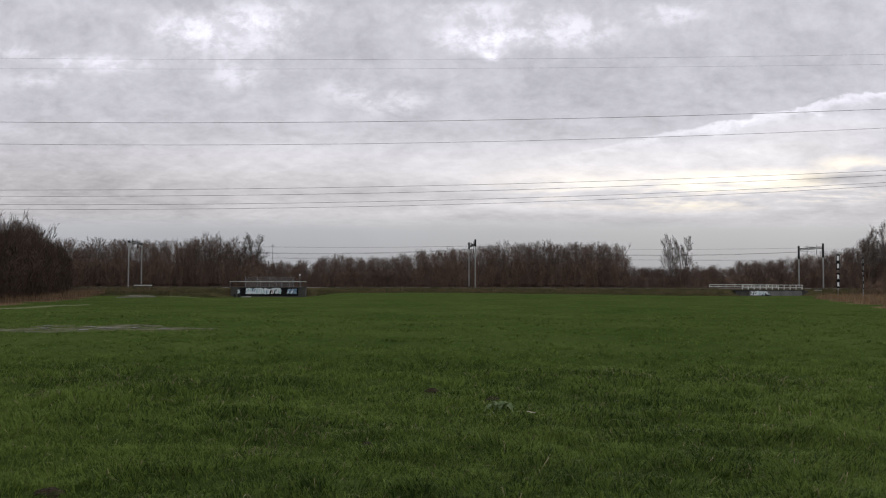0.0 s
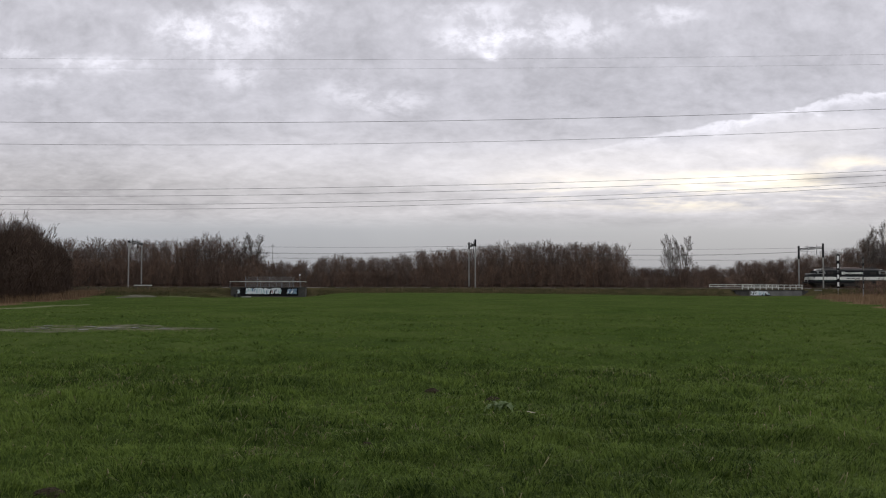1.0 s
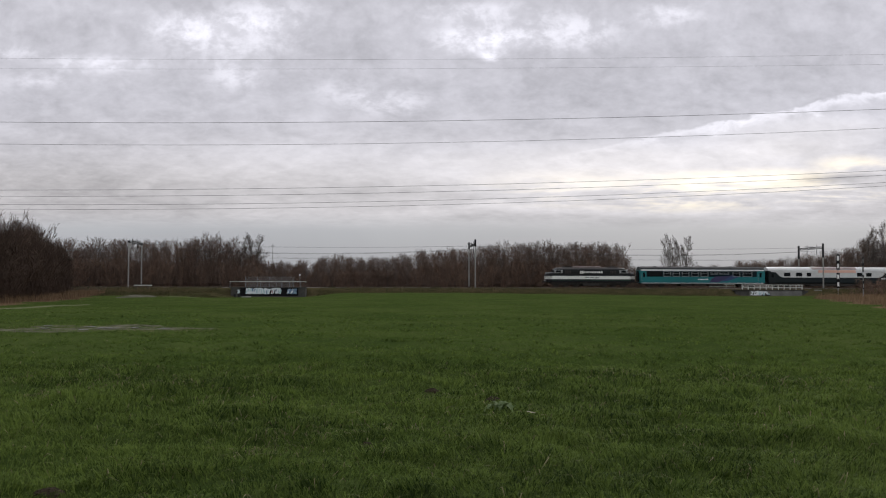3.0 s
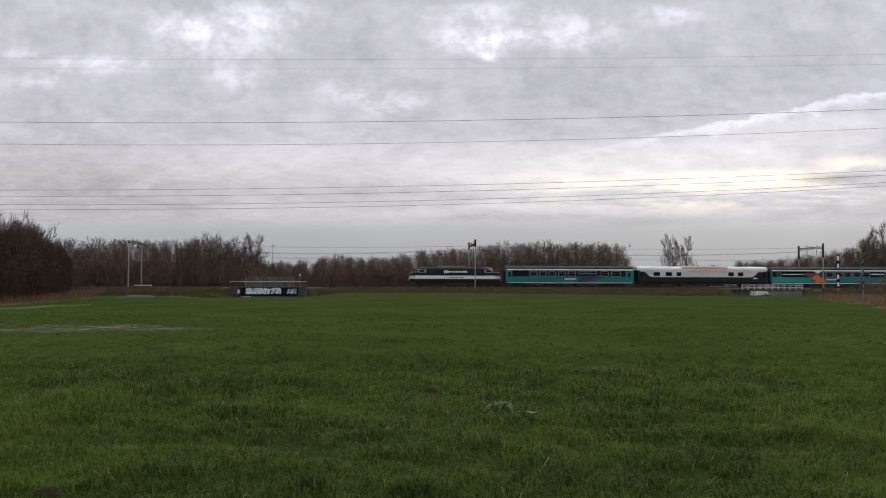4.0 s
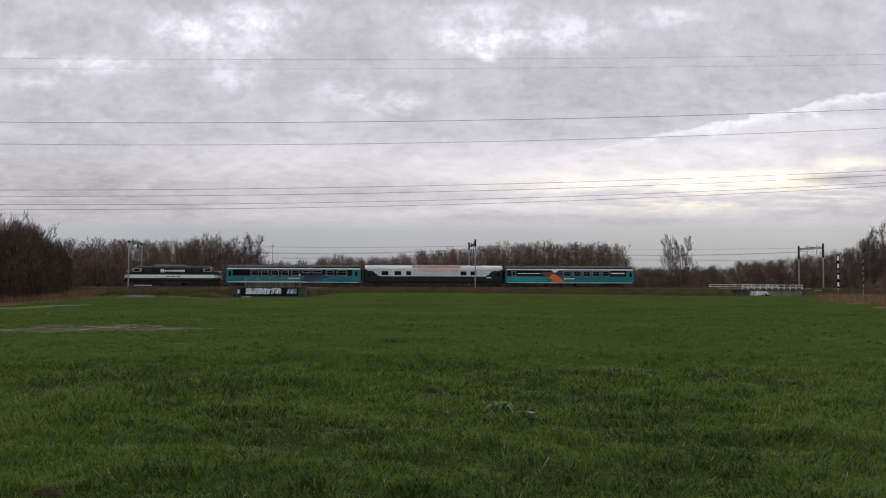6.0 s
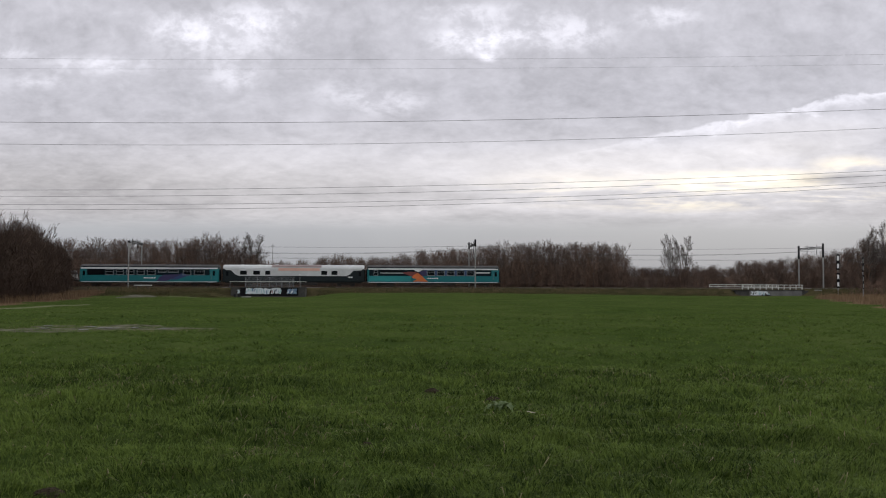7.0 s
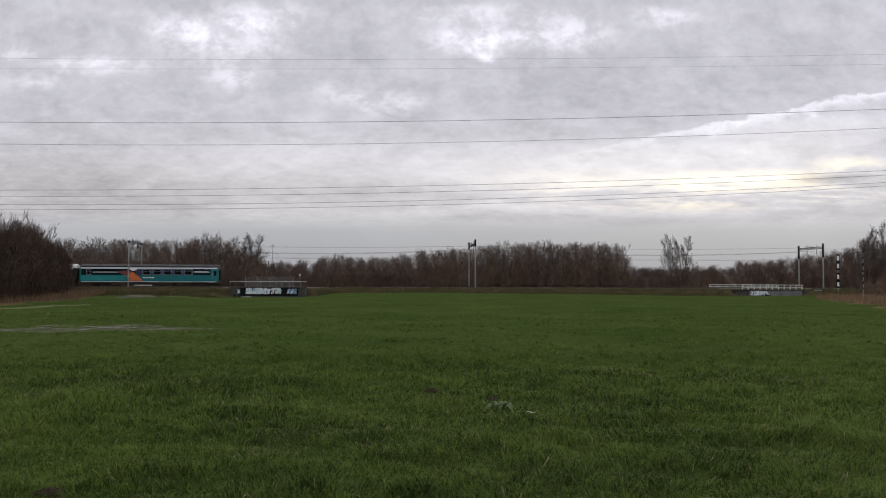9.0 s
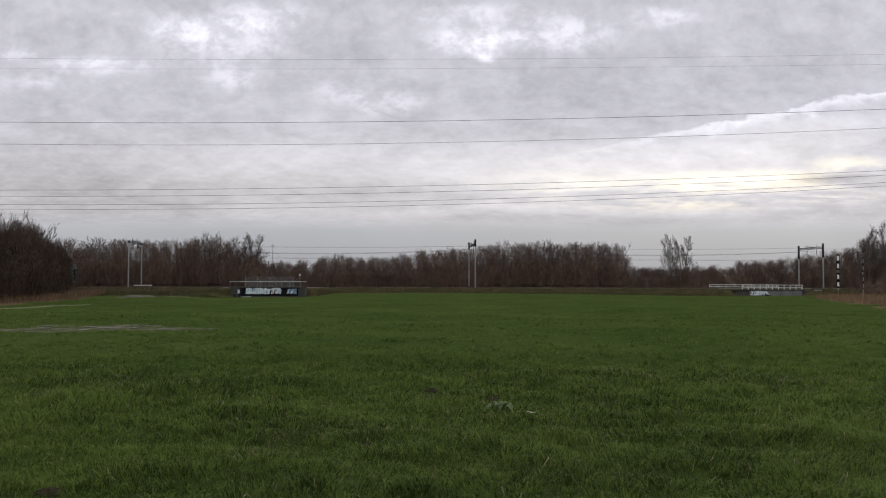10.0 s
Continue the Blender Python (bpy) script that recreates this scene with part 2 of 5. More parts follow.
def land(x, y):
    x, y = np.asarray(x, float), np.asarray(y, float)
    e = beyond(x, y)
    roll = 0.035 * np.sin(x * 0.9 + 1.3 * np.sin(y * 0.31)) * np.sin(y * 0.63 + 0.7) + 0.05 * np.sin(x * 0.17 + 2) * np.sin(y * 0.12)
    z = roll * ss(3, 12, y) * (1 - ss(-14, -8, e))
    z = z - 0.42 * ss(8, 45, x) * ss(80, 155, y) * (1 - ss(-12, -8, e))
    tussocks = 0.12 * (lumps(x, y, 0.95, 13) - 0.5) + 0.12 * (lumps(x, y, 0.42, 17) - 0.5)
    z = z + tussocks * ss(2.0, 5.0, y) * (1 - ss(20, 32, y)) * (1 - ss(11, 14, np.abs(x)))
    u = x - 0.2 * (167 - y)
    hollow = ss(-43, -38.5, u) * (1 - ss(-25.5, -19, u)) * (1 - ss(-10.9, -10.4, e))
    v = x + 0.34 * (180 - y)
    cut = ss(55, 58.5, v) * (1 - ss(70.5, 73, v)) * (1 - ss(-7.0, -6.5, e))
    z = z - 0.74 * hollow * ss(96, 138, y)
    bank = 0.90 * ss(-15.5, -6.6, e) * (1 - 0.75 * ss(7, 13, e))
    z = z - 0.06 * cut * ss(168, 174, y) - 0.42 * cut * ss(-12, -8, e)
    return z + bank * (1 - hollow) * (1 - cut)


def reed_left(x, y):
    edge = np.interp(y, [40, 62, 80, 98, 130, 165], [-29, -30, -34, -38.5, -49, -61])
    return (x < edge + 0.7 * np.sin(y * 0.5)) & (y > 30)


def rough_left(x, y):
    """Rank olive grass between the meadow's corner and the line."""
    return (x < -0.235 * y + 1.2 * np.sin(y * 0.4)) & (y > 111 + 2 * np.sin(x * 0.6)) & ~reed_left(x, y) & (x > -80)


def reed_right(x, y):
    edge = np.interp(y, [30, 61, 82, 125, 150, 190], [22, 29.5, 36, 51, 62, 80])
    return (x > edge + 0.8 * np.sin(y * 0.4)) & (y > 25)


def build_ground():
    fine_x = np.concatenate([np.arange(-120, -12, 1.5), np.arange(-12, 12, 0.22), np.arange(12, 120.1, 1.5)])
    xs = np.concatenate([[-4600, -2400, -1200, -600, -300, -180], fine_x, [180, 300, 600, 1200, 2400, 4600]])
    ys = np.concatenate([[-4600, -2000, -800, -300, -100, -40, -15], np.arange(0, 4, 1.0), np.arange(4, 24, 0.22), np.arange(24, 150, 1.5), np.arange(150, 200, 0.5), np.arange(200, 260, 3.0), [300, 400, 600, 1000, 2000, 3200, 4900]])
    gx, gy = np.meshgrid(xs, ys)
    # shear the far rows so that they run along the track
    gy = gy + TAN * gx * ss(60, 150, gy) * (np.abs(gx) < 400)
    v = np.stack([gx, gy, land(gx, gy)], -1).reshape(-1, 3)
    w = len(xs)
    i = np.arange(len(ys) - 1)[:, None] * w + np.arange(w - 1)[None, :]
    q = np.stack([i, i + 1, i + w + 1, i + w], -1).reshape(-1, 4)
    c = v[q].mean(1)
    e = beyond(c[:, 0], c[:, 1])
    slot = np.zeros(len(q), int)
    slot[reed_left(c[:, 0], c[:, 1]) | reed_right(c[:, 0], c[:, 1])] = 2
    slot[(e > -14.5 + 1.2 * np.sin(c[:, 0] * 0.7)) & (np.abs(c[:, 0]) < 400)] = 1
    slot[rough_left(c[:, 0], c[:, 1])] = 1
    slot[e > 9] = 3
    slot[(c[:, 0] < -41) & (c[:, 0] < np.interp(c[:, 1], [60, 80, 165], [-33, -38, -62])) & (c[:, 1] > 40) & (e < -8)] = 3
    ob = raw("ground", v, q, [M_FIELD, M_ROUGH, M_DRY, M_FLOOR], slot, True)
    tagged(ob, "wide flat green meadow with a low rough railway bank", "ground", kind="structure")


build_ground()


# ---------------- clouds ----------------
DECK_Z = 250.0


def build_clouds():
    """A far sheet of cloud over the distance ahead, thinning out towards the horizon."""
    ob = raw("cloud_backdrop", [(-2700, 740, 0), (2700, 740, 0), (2700, 4600, 0), (-2700, 4600, 0)], [(0, 1, 2, 3)], [])
    tagged(ob, "broken grey overcast cloud with pale gaps", "sky", kind="structure")
    m = bpy.data.materials.new("lit_cloud")
    m.use_nodes = True
    ob.data.materials.append(m)
    n, l = m.node_tree.nodes, m.node_tree.links
    n.clear()
    out = n.new("ShaderNodeOutputMaterial")
    co = n.new("ShaderNodeTexCoord")

    def math_(op, a, b, c=None, clamp=False):
        k = n.new("ShaderNodeMath")
        k.operation, k.use_clamp = op, clamp
        for i, v in enumerate((a, b, c)):
            if v is None:
                continue
            if isinstance(v, (int, float)):
                k.inputs[i].default_value = v
            else:
                l.new(v, k.inputs[i])
        return k.outputs[0]

    # bearing and steepness of each place of the sheet as seen from the meadow's middle
    sep = n.new("ShaderNodeSeparateXYZ")
    l.new(co.outputs["Object"], sep.inputs[0])
    bearing = math_("DIVIDE", sep.outputs["X"], sep.outputs["Y"])
    steep = math_("DIVIDE", DECK_Z - 1.45, sep.outputs["Y"])
    flat = n.new("ShaderNodeCombineXYZ")
    l.new(bearing, flat.inputs["X"])
    l.new(steep, flat.inputs["Y"])
    depth = math_("MULTIPLY", math_("LOGARITHM", sep.outputs["Y"], math.e), 0.36)
    grain = n.new("ShaderNodeCombineXYZ")
    l.new(bearing, grain.inputs["X"])
    l.new(depth, grain.inputs["Y"])

    def noise_(scale, detail, rough, warp=0.0, stretch=(1, 1, 1), turn=0.0):
        mp = n.new("ShaderNodeMapping")
        mp.inputs["Scale"].default_value = stretch
        mp.inputs["Rotation"].default_value = (0, 0, radians(turn))
        l.new(grain.outputs[0], mp.inputs["Vector"])
        t = n.new("ShaderNodeTexNoise")
        t.inputs["Scale"].default_value, t.inputs["Detail"].default_value = scale, detail
        t.inputs["Roughness"].default_value, t.inputs["Distortion"].default_value = rough, warp
        l.new(mp.outputs["Vector"], t.inputs["Vector"])
        return t.outputs["Fac"]

    def step_(v, a, b):
        k = n.new("ShaderNodeMapRange")
        k.interpolation_type = "SMOOTHSTEP"
        k.inputs["From Min"].default_value, k.inputs["From Max"].default_value = a, b
        l.new(v, k.inputs["Value"])
        return k.outputs[0]

    def patch_(cx, cy, rx, ry, turn=0.0):
        """1 in the middle of an oval of the sheet, 0 outside it."""
        mp = n.new("ShaderNodeMapping")
        mp.vector_type = "TEXTURE"
        mp.inputs["Location"].default_value = (cx, cy, 0)
        mp.inputs["Rotation"].default_value = (0, 0, radians(turn))
        mp.inputs["Scale"].default_value = (rx, ry, 1)
        l.new(flat.outputs[0], mp.inputs["Vector"])
        ln = n.new("ShaderNodeVectorMath")
        ln.operation = "LENGTH"
        l.new(mp.outputs["Vector"], ln.inputs[0])
        return step_(ln.outputs["Value"], 1.0, 0.15)

    def total(items):
        s = items[0]
        for i in items[1:]:
            s = math_("ADD", s, i)
        return s

    big = noise_(7.0, 5, 0.55, 0.5)
    mid = noise_(26.0, 6, 0.6, 0.4)
    fine = noise_(75.0, 5, 0.6)
    # pale gaps high up: bearing, steepness, half-widths, weight
    gaps = total([math_("MULTIPLY", patch_(*p[:4]), p[4]) for p in ((-0.235, 0.272, 0.110, 0.0420, 0.48), (-0.195, 0.297, 0.090, 0.0278, 0.50), (-0.285, 0.285, 0.070, 0.0300, 0.45), (-0.379, 0.243, 0.092, 0.0148, 0.60), (-0.231, 0.231, 0.042, 0.0231, 0.50), (-0.447, 0.225, 0.050, 0.0130, 0.40), (-0.472, 0.255, 0.042, 0.0111, 0.40), (0.041, 0.272, 0.075, 0.0259, 0.90), (0.133, 0.281, 0.092, 0.0324, 0.70), (0.251, 0.299, 0.058, 0.0185, 0.50), (-0.058, 0.201, 0.067, 0.0204, 0.45), (0.053, 0.253, 0.017, 0.0093, 0.80), (0.035, 0.302, 0.100, 0.0185, 0.50), (-0.107, 0.213, 0.050, 0.0185, 0.30))])
    broken = step_(math_("ADD", math_("MULTIPLY", mid, 0.6), math_("MULTIPLY", fine, 0.4)), 0.42, 0.60)
    gaps = math_("MULTIPLY", gaps, math_("ADD", math_("MULTIPLY", broken, 0.55), 0.38))
    # long bright rift with a crisp upper edge
    over = math_("SUBTRACT", steep, math_("MULTIPLY_ADD", bearing, 0.202, 0.1185))
    over = math_("ADD", over, math_("MULTIPLY", math_("SUBTRACT", mid, 0.5), 0.032))
    rift = math_("MULTIPLY", step_(over, 0.002, -0.0035), math_("ADD", math_("MULTIPLY", step_(over, -0.015, -0.001), 0.75), math_("MULTIPLY", step_(over, -0.07, -0.01), 0.25)))
    rift = math_("MULTIPLY", rift, step_(bearing, 0.06, 0.36))
    # veil of thin cloud under it
    veil = total([math_("MULTIPLY", patch_(*p[:4]), p[4]) for p in ((0.225, 0.128, 0.417, 0.0480, 1.35), (-0.175, 0.133, 0.333, 0.0370, 0.50), (0.411, 0.164, 0.167, 0.0370, 0.80))])
    # warm glow low down
    streak = noise_(9.0, 6, 0.6, 0.3, (0.7, 1.5, 1.0), -9)
    glow = total([math_("MULTIPLY", patch_(*p[:4]), p[4]) for p in ((0.349, 0.114, 0.150, 0.0204, 1.00), (0.430, 0.099, 0.100, 0.0130, 0.90), (0.164, 0.100, 0.230, 0.0360, 0.42), (0.288, 0.092, 0.160, 0.0200, 0.55), (0.454, 0.133, 0.067, 0.0148, 0.70))])
    glow = math_("MULTIPLY", glow, step_(streak, 0.36, 0.56))
    dark = total([math_("MULTIPLY", patch_(*p[:4]), p[4]) for p in ((-0.44, 0.10, 0.34, 0.07, 1.2), (0.415, 0.117, 0.062, 0.0085, 2.4), (0.375, 0.111, 0.030, 0.004, 1.6), (0.455, 0.121, 0.045, 0.005, 1.4), (0.072, 0.075, 0.100, 0.0083, 0.80), (0.207, 0.068, 0.125, 0.0083, 0.60), (0.133, 0.213, 0.183, 0.0556, 0.35), (-0.391, 0.188, 0.167, 0.0463, 0.35), (0.380, 0.244, 0.150, 0.0463, 0.45), (0.442, 0.077, 0.083, 0.0111, 0.40), (-0.114, 0.269, 0.100, 0.0370, 0.40))])

    level = math_("ADD", math_("MULTIPLY", math_("SUBTRACT", big, 0.5), 0.22), 0.495)
    level = math_("ADD", level, math_("ADD", math_("MULTIPLY", math_("SUBTRACT", mid, 0.5), 0.25), math_("MULTIPLY", math_("SUBTRACT", fine, 0.5), 0.13)))
    level = math_("ADD", level, math_("MULTIPLY", math_("SUBTRACT", streak, 0.5), 0.10))
    level = math_("ADD", level, math_("MULTIPLY", gaps, 0.40))
    level = math_("ADD", level, math_("MULTIPLY", rift, 0.27))
    level = math_("ADD", level, math_("MULTIPLY", veil, 0.14))
    level = math_("ADD", level, math_("MULTIPLY", glow, 0.36))
    level = math_("SUBTRACT", level, math_("MULTIPLY", dark, 0.08))
    level = math_("MAXIMUM", level, 0.30)
    tint = n.new("ShaderNodeMixRGB")
    tint.inputs[1].default_value = (0.985, 0.976, 1.075, 1)
    tint.inputs[2].default_value = (1.09, 1.0, 0.87, 1)
    l.new(math_("MAXIMUM", math_("ADD", math_("MULTIPLY", glow, 1.3), math_("MULTIPLY", veil, 0.22)), math_("MULTIPLY", step_(sep.outputs["Y"], 1100, 2300), 0.28), clamp=True), tint.inputs[0])
    em = n.new("ShaderNodeEmission")
    l.new(tint.outputs["Color"], em.inputs["Color"])
    l.new(level, em.inputs["Strength"])
    clear = n.new("ShaderNodeBsdfTransparent")
    mix = n.new("ShaderNodeMixShader")
    l.new(step_(sep.outputs["Y"], 4350, 2900), mix.inputs[0])
    l.new(clear.outputs[0], mix.inputs[1])
    l.new(em.outputs[0], mix.inputs[2])
    l.new(mix.outputs[0], out.inputs["Surface"])
    return ob


clouds = build_clouds()


# ---------------- woods ----------------
M_HAZE = mat("pale_brown_twig", (0.180, 0.127, 0.101), (0.083, 0.056, 0.045), 0.08, 0.9, island=True, spec=0.05)
def plant_mesh(seed, height, stems, spread, twigs, lean=0.12, twig_len=1.1, twig_w=0.03, first=0.15, up=0.55, r0=0.09, droop=0.0, boughs=3):
    """Points and triangles of a bare plant: tapering three-sided limbs and sliver twigs. Also how many triangles are limbs."""
    rng = np.random.default_rng(seed)
    V, T = [], []
    nodes = []

    def limb(a, b, ra, rb):
        d = b - a
        u = np.cross(d, (0.3, 0.5, 0.81))
        u /= np.linalg.norm(u) + 1e-9
        w = np.cross(d / (np.linalg.norm(d) + 1e-9), u)
        k = len(V)
        for c, r in ((a, ra), (b, rb)):
            for q in (0, 2.094, 4.189):
                V.append(c + r * (math.cos(q) * u + math.sin(q) * w))
        for i in range(3):
            j = (i + 1) % 3
            T.append((k + i, k + j, k + 3 + j))
            T.append((k + i, k + 3 + j, k + 3 + i))

    for s in range(stems):
        ang = rng.uniform(0, 6.283)
        p = np.array([math.cos(ang), math.sin(ang), 0]) * rng.uniform(0, 0.25) * (stems > 1)
        d = np.array([math.cos(ang) * lean * spread, math.sin(ang) * lean * spread, 1.0])
        h = height * rng.uniform(0.75, 1.0) if stems > 1 else height
        seg, r = 6, r0
        for i in range(seg):
            q = p + d / np.linalg.norm(d) * h / seg
            limb(p, q, r, r * 0.78)
            f = (i + 1) / seg
            if f > first:
                nodes.append((p, q, f, h))
                for b in range(boughs):
                    t = rng.uniform(0, 1)
                    o = p + (q - p) * t
                    g = rng.uniform(0, 6.283)
                    L = spread * (0.35 + 0.75 * math.sin(math.pi * min(1, max(0.1, 1.08 - f)))) * rng.uniform(0.6, 1.1)
                    e = o + np.array([math.cos(g) * L, math.sin(g) * L, L * up * rng.uniform(0.7, 2.0)])
                    mid_ = (o + e) / 2 + np.array([0, 0, -0.03 * L])
                    limb(o, mid_, r * 0.45, r * 0.3)
                    limb(mid_, e, r * 0.3, r * 0.1)
                    nodes.append((o, mid_, f, L))
                    nodes.append((mid_, e, f, L))
            p, r = q, r * 0.78
            d = d + rng.normal(0, 0.10, 3) * (1, 1, 0)
    limbs = len(T)
    pick = rng.integers(0, len(nodes), twigs)
    for i in pick:
        a, b, f, _ = nodes[i]
        o = a + (b - a) * rng.uniform(0, 1.0)
        v = (b - a) / (np.linalg.norm(b - a) + 1e-9) + rng.normal(0, 1.0, 3) + np.array([0, 0, up * 0.9 - droop])
        v = v / np.linalg.norm(v) * twig_len * rng.uniform(0.4, 1.2)
        w = np.cross(v, rng.normal(0, 1, 3))
        w = w / (np.linalg.norm(w) + 1e-9) * twig_w * rng.uniform(0.6, 1.2)
        k = len(V)
        V += [o - w / 2, o + w / 2, o + v]
        T.append((k, k + 1, k + 2))
    return np.array(V), np.array(T), limbs


def branching(seed, height, spread, shrink=0.62, counts=(8, 5, 5, 2), solid=2, r0=0.10, clear=0.25, leaders=1, twig_w=0.034, lead=0.62, first=1.0):
    """Points and triangles of a bare forking tree: round limbs first, sliver twigs after. Also how many triangles are limbs."""
    rng = np.random.default_rng(seed)
    V, T, W = [], [], []

    def limb(a, b, ra, rb):
        d = b - a
        u = np.cross(d, (0.3, 0.5, 0.81))
        u /= np.linalg.norm(u) + 1e-9
        w = np.cross(d / (np.linalg.norm(d) + 1e-9), u)
        k = len(V)
        for c, r in ((a, ra), (b, rb)):
            for q in (0, 2.094, 4.189):
                V.append(c + r * (math.cos(q) * u + math.sin(q) * w))
        for i in range(3):
            j = (i + 1) % 3
            T.append((k + i, k + j, k + 3 + j))
            T.append((k + i, k + 3 + j, k + 3 + i))

    def sliver(a, b, width):
        w = np.cross(b - a, rng.normal(0, 1, 3))
        w = w / (np.linalg.norm(w) + 1e-9) * width
        k = len(V)
        V.extend((a - w / 2, a + w / 2, b))
        W.append((k, k + 1, k + 2))

    def grow(p, d, length, r, level):
        d = d / np.linalg.norm(d)
        if level > solid:
            q = p + d * length
            sliver(p, q, twig_w * rng.uniform(0.7, 1.3))
            line = [(p, q)]
        else:
            line, n = [], 3 if level == 0 else 2
            for i in range(n):
                q = p + d * length / n
                limb(p, q, r, r * 0.72)
                line.append((p, q))
                p, r = q, r * 0.72
                d = d + rng.normal(0, 0.13, 3) + (0, 0, 0.10)
                d /= np.linalg.norm(d)
        if level >= len(counts):
            return
        low = clear if level == 0 else 0.25
        for i in range(counts[level]):
            f = low + (1 - low) * (i + rng.uniform(0.2, 0.9)) / counts[level]
            a, b = line[min(len(line) - 1, int(f * len(line)))]
            o = a + (b - a) * ((f * len(line)) % 1.0)
            side = np.cross(b - a, rng.normal(0, 1, 3))
            side /= np.linalg.norm(side) + 1e-9
            way = (b - a) / (np.linalg.norm(b - a) + 1e-9) + side * spread * rng.uniform(0.6, 1.3) + np.array([0, 0, 0.18])
            grow(o, way, length * shrink * rng.uniform(0.7, 1.15) * (first * (1.3 - 0.85 * f) if level == 0 else (1.12 - 0.35 * f)), r * 0.62 if level else r * 0.7, level + 1)

    for s in range(leaders):
        g = rng.uniform(0, 6.283) + 6.283 * s / leaders
        tilt = 0.0 if leaders == 1 else rng.uniform(0.10, 0.22)
        grow(np.array([math.cos(g), math.sin(g), 0]) * 0.2 * (leaders > 1), np.array([math.cos(g) * tilt, math.sin(g) * tilt, 1.0]), lead * height * rng.uniform(0.85, 1.0), r0, 0)
    V = np.array(V)
    V[:, 2] *= height / V[:, 2].max()
    return V, np.array(T + W), len(T)


TALL = [branching(110 + i, 10.0, 0.40 + 0.05 * (i % 3), counts=(8, 5, 4, 2), solid=1, r0=0.09, clear=0.15, leaders=1 + (i % 3 == 0), lead=0.82, first=0.62) for i in range(8)]
BUSH = [plant_mesh(30 + i, 5.0, 3, 1.1, 250, lean=0.25, twig_len=1.0, twig_w=0.055, first=0.1, up=0.9, r0=0.03, boughs=2) for i in range(6)]


def sprays(spots, per, seed, width=0.024, radius=0.13, low=0.28, length=1.7, wide=0.0, taper=0.36):
    """Fine upright twigs that fill the rounded crowns of the plants at x, y, height."""
    rng = np.random.default_rng(seed)
    p = np.repeat(np.array(spots), per, axis=0)
    n = len(p)
    t = low + (1 - low) * rng.uniform(0, 1, n) ** 0.85
    h = p[:, 2]
    reach = np.maximum(radius * h, wide) * np.clip(1.02 - t, 0.01, 1) ** taper * np.sqrt(rng.uniform(0, 1, n)) * 1.5
    g = rng.uniform(0, 6.283, n)
    x, y, z = p[:, 0] + np.cos(g) * reach, p[:, 1] + np.sin(g) * reach, t * h
    L = length * rng.uniform(0.5, 1.1, n)
    lean = rng.uniform(0.05, 0.55, n)
    way = g + rng.normal(0, 0.8, n)
    d = np.stack([np.cos(way) * lean * L, np.sin(way) * lean * L, L], -1)
    w = rng.uniform(0, 6.283, n)
    side = np.stack([np.cos(w), np.sin(w), np.zeros(n)], -1) * (width * rng.uniform(0.6, 1.3, n))[:, None]
    o = np.stack([x, y, z + land(x, y)], -1) - d
    v = np.stack([o - side / 2, o + side / 2, o + d], 1).reshape(-1, 3)
    return v, np.arange(3 * n).reshape(-1, 3)


def wood(name, label, spots, templates, materials, seed):
    """Many plants as one object. spots: x, y, height."""
    rng = np.random.default_rng(seed)
    VV, TT, SS, k = [], [], [], 0
    for x, y, h in spots:
        j = rng.integers(len(templates))
        V, T, limbs = templates[j]
        top = V[:, 2].max()
        g, sc = rng.uniform(0, 6.283), h / top
        wide = sc * rng.uniform(0.85, 1.2) if sc > 0.7 else sc ** 0.6
        c, s = math.cos(g) * wide, math.sin(g) * wide
        z = float(land(x, y)) - 0.05
        VV.append(np.stack([V[:, 0] * c - V[:, 1] * s + x, V[:, 0] * s + V[:, 1] * c + y, V[:, 2] * sc + z], -1))
        TT.append(T + k)
        SS.append(np.full(len(T), rng.integers(len(materials))))
        k += len(V)
    ob = raw(name, np.concatenate(VV), np.concatenate(TT), materials, np.concatenate(SS))
    return tagged(ob, label, "wood", kind="stuff")


SKY_X = [-130, -80.5, -63.4, -54.2, -48.4, -46.4, -41.1, -30.0, -27.8, -17.5, -8.4, -3.1, 8.6, 15.2, 23.1, 34.8, 40.1, 42.4, 44.6, 66.2, 68.9, 80.7, 91.2, 95.1, 102.8, 140]
SKY_Z = [12, 11.9, 11.6, 12.8, 11.6, 9.6, 7.1, 6.8, 8.2, 8.2, 8.6, 9.8, 10.5, 11.4, 11.4, 11.3, 11.2, 8.7, 6.1, 6.0, 7.3, 8.0, 9.5, 11.0, 13.0, 15]


def crest(x, y):
    """Height of the wood's skyline as seen over the line, for a plant at x, y."""
    k = 212 / y
    return 1.45 + (np.interp(x * k, SKY_X, SKY_Z) - 1.45) / k


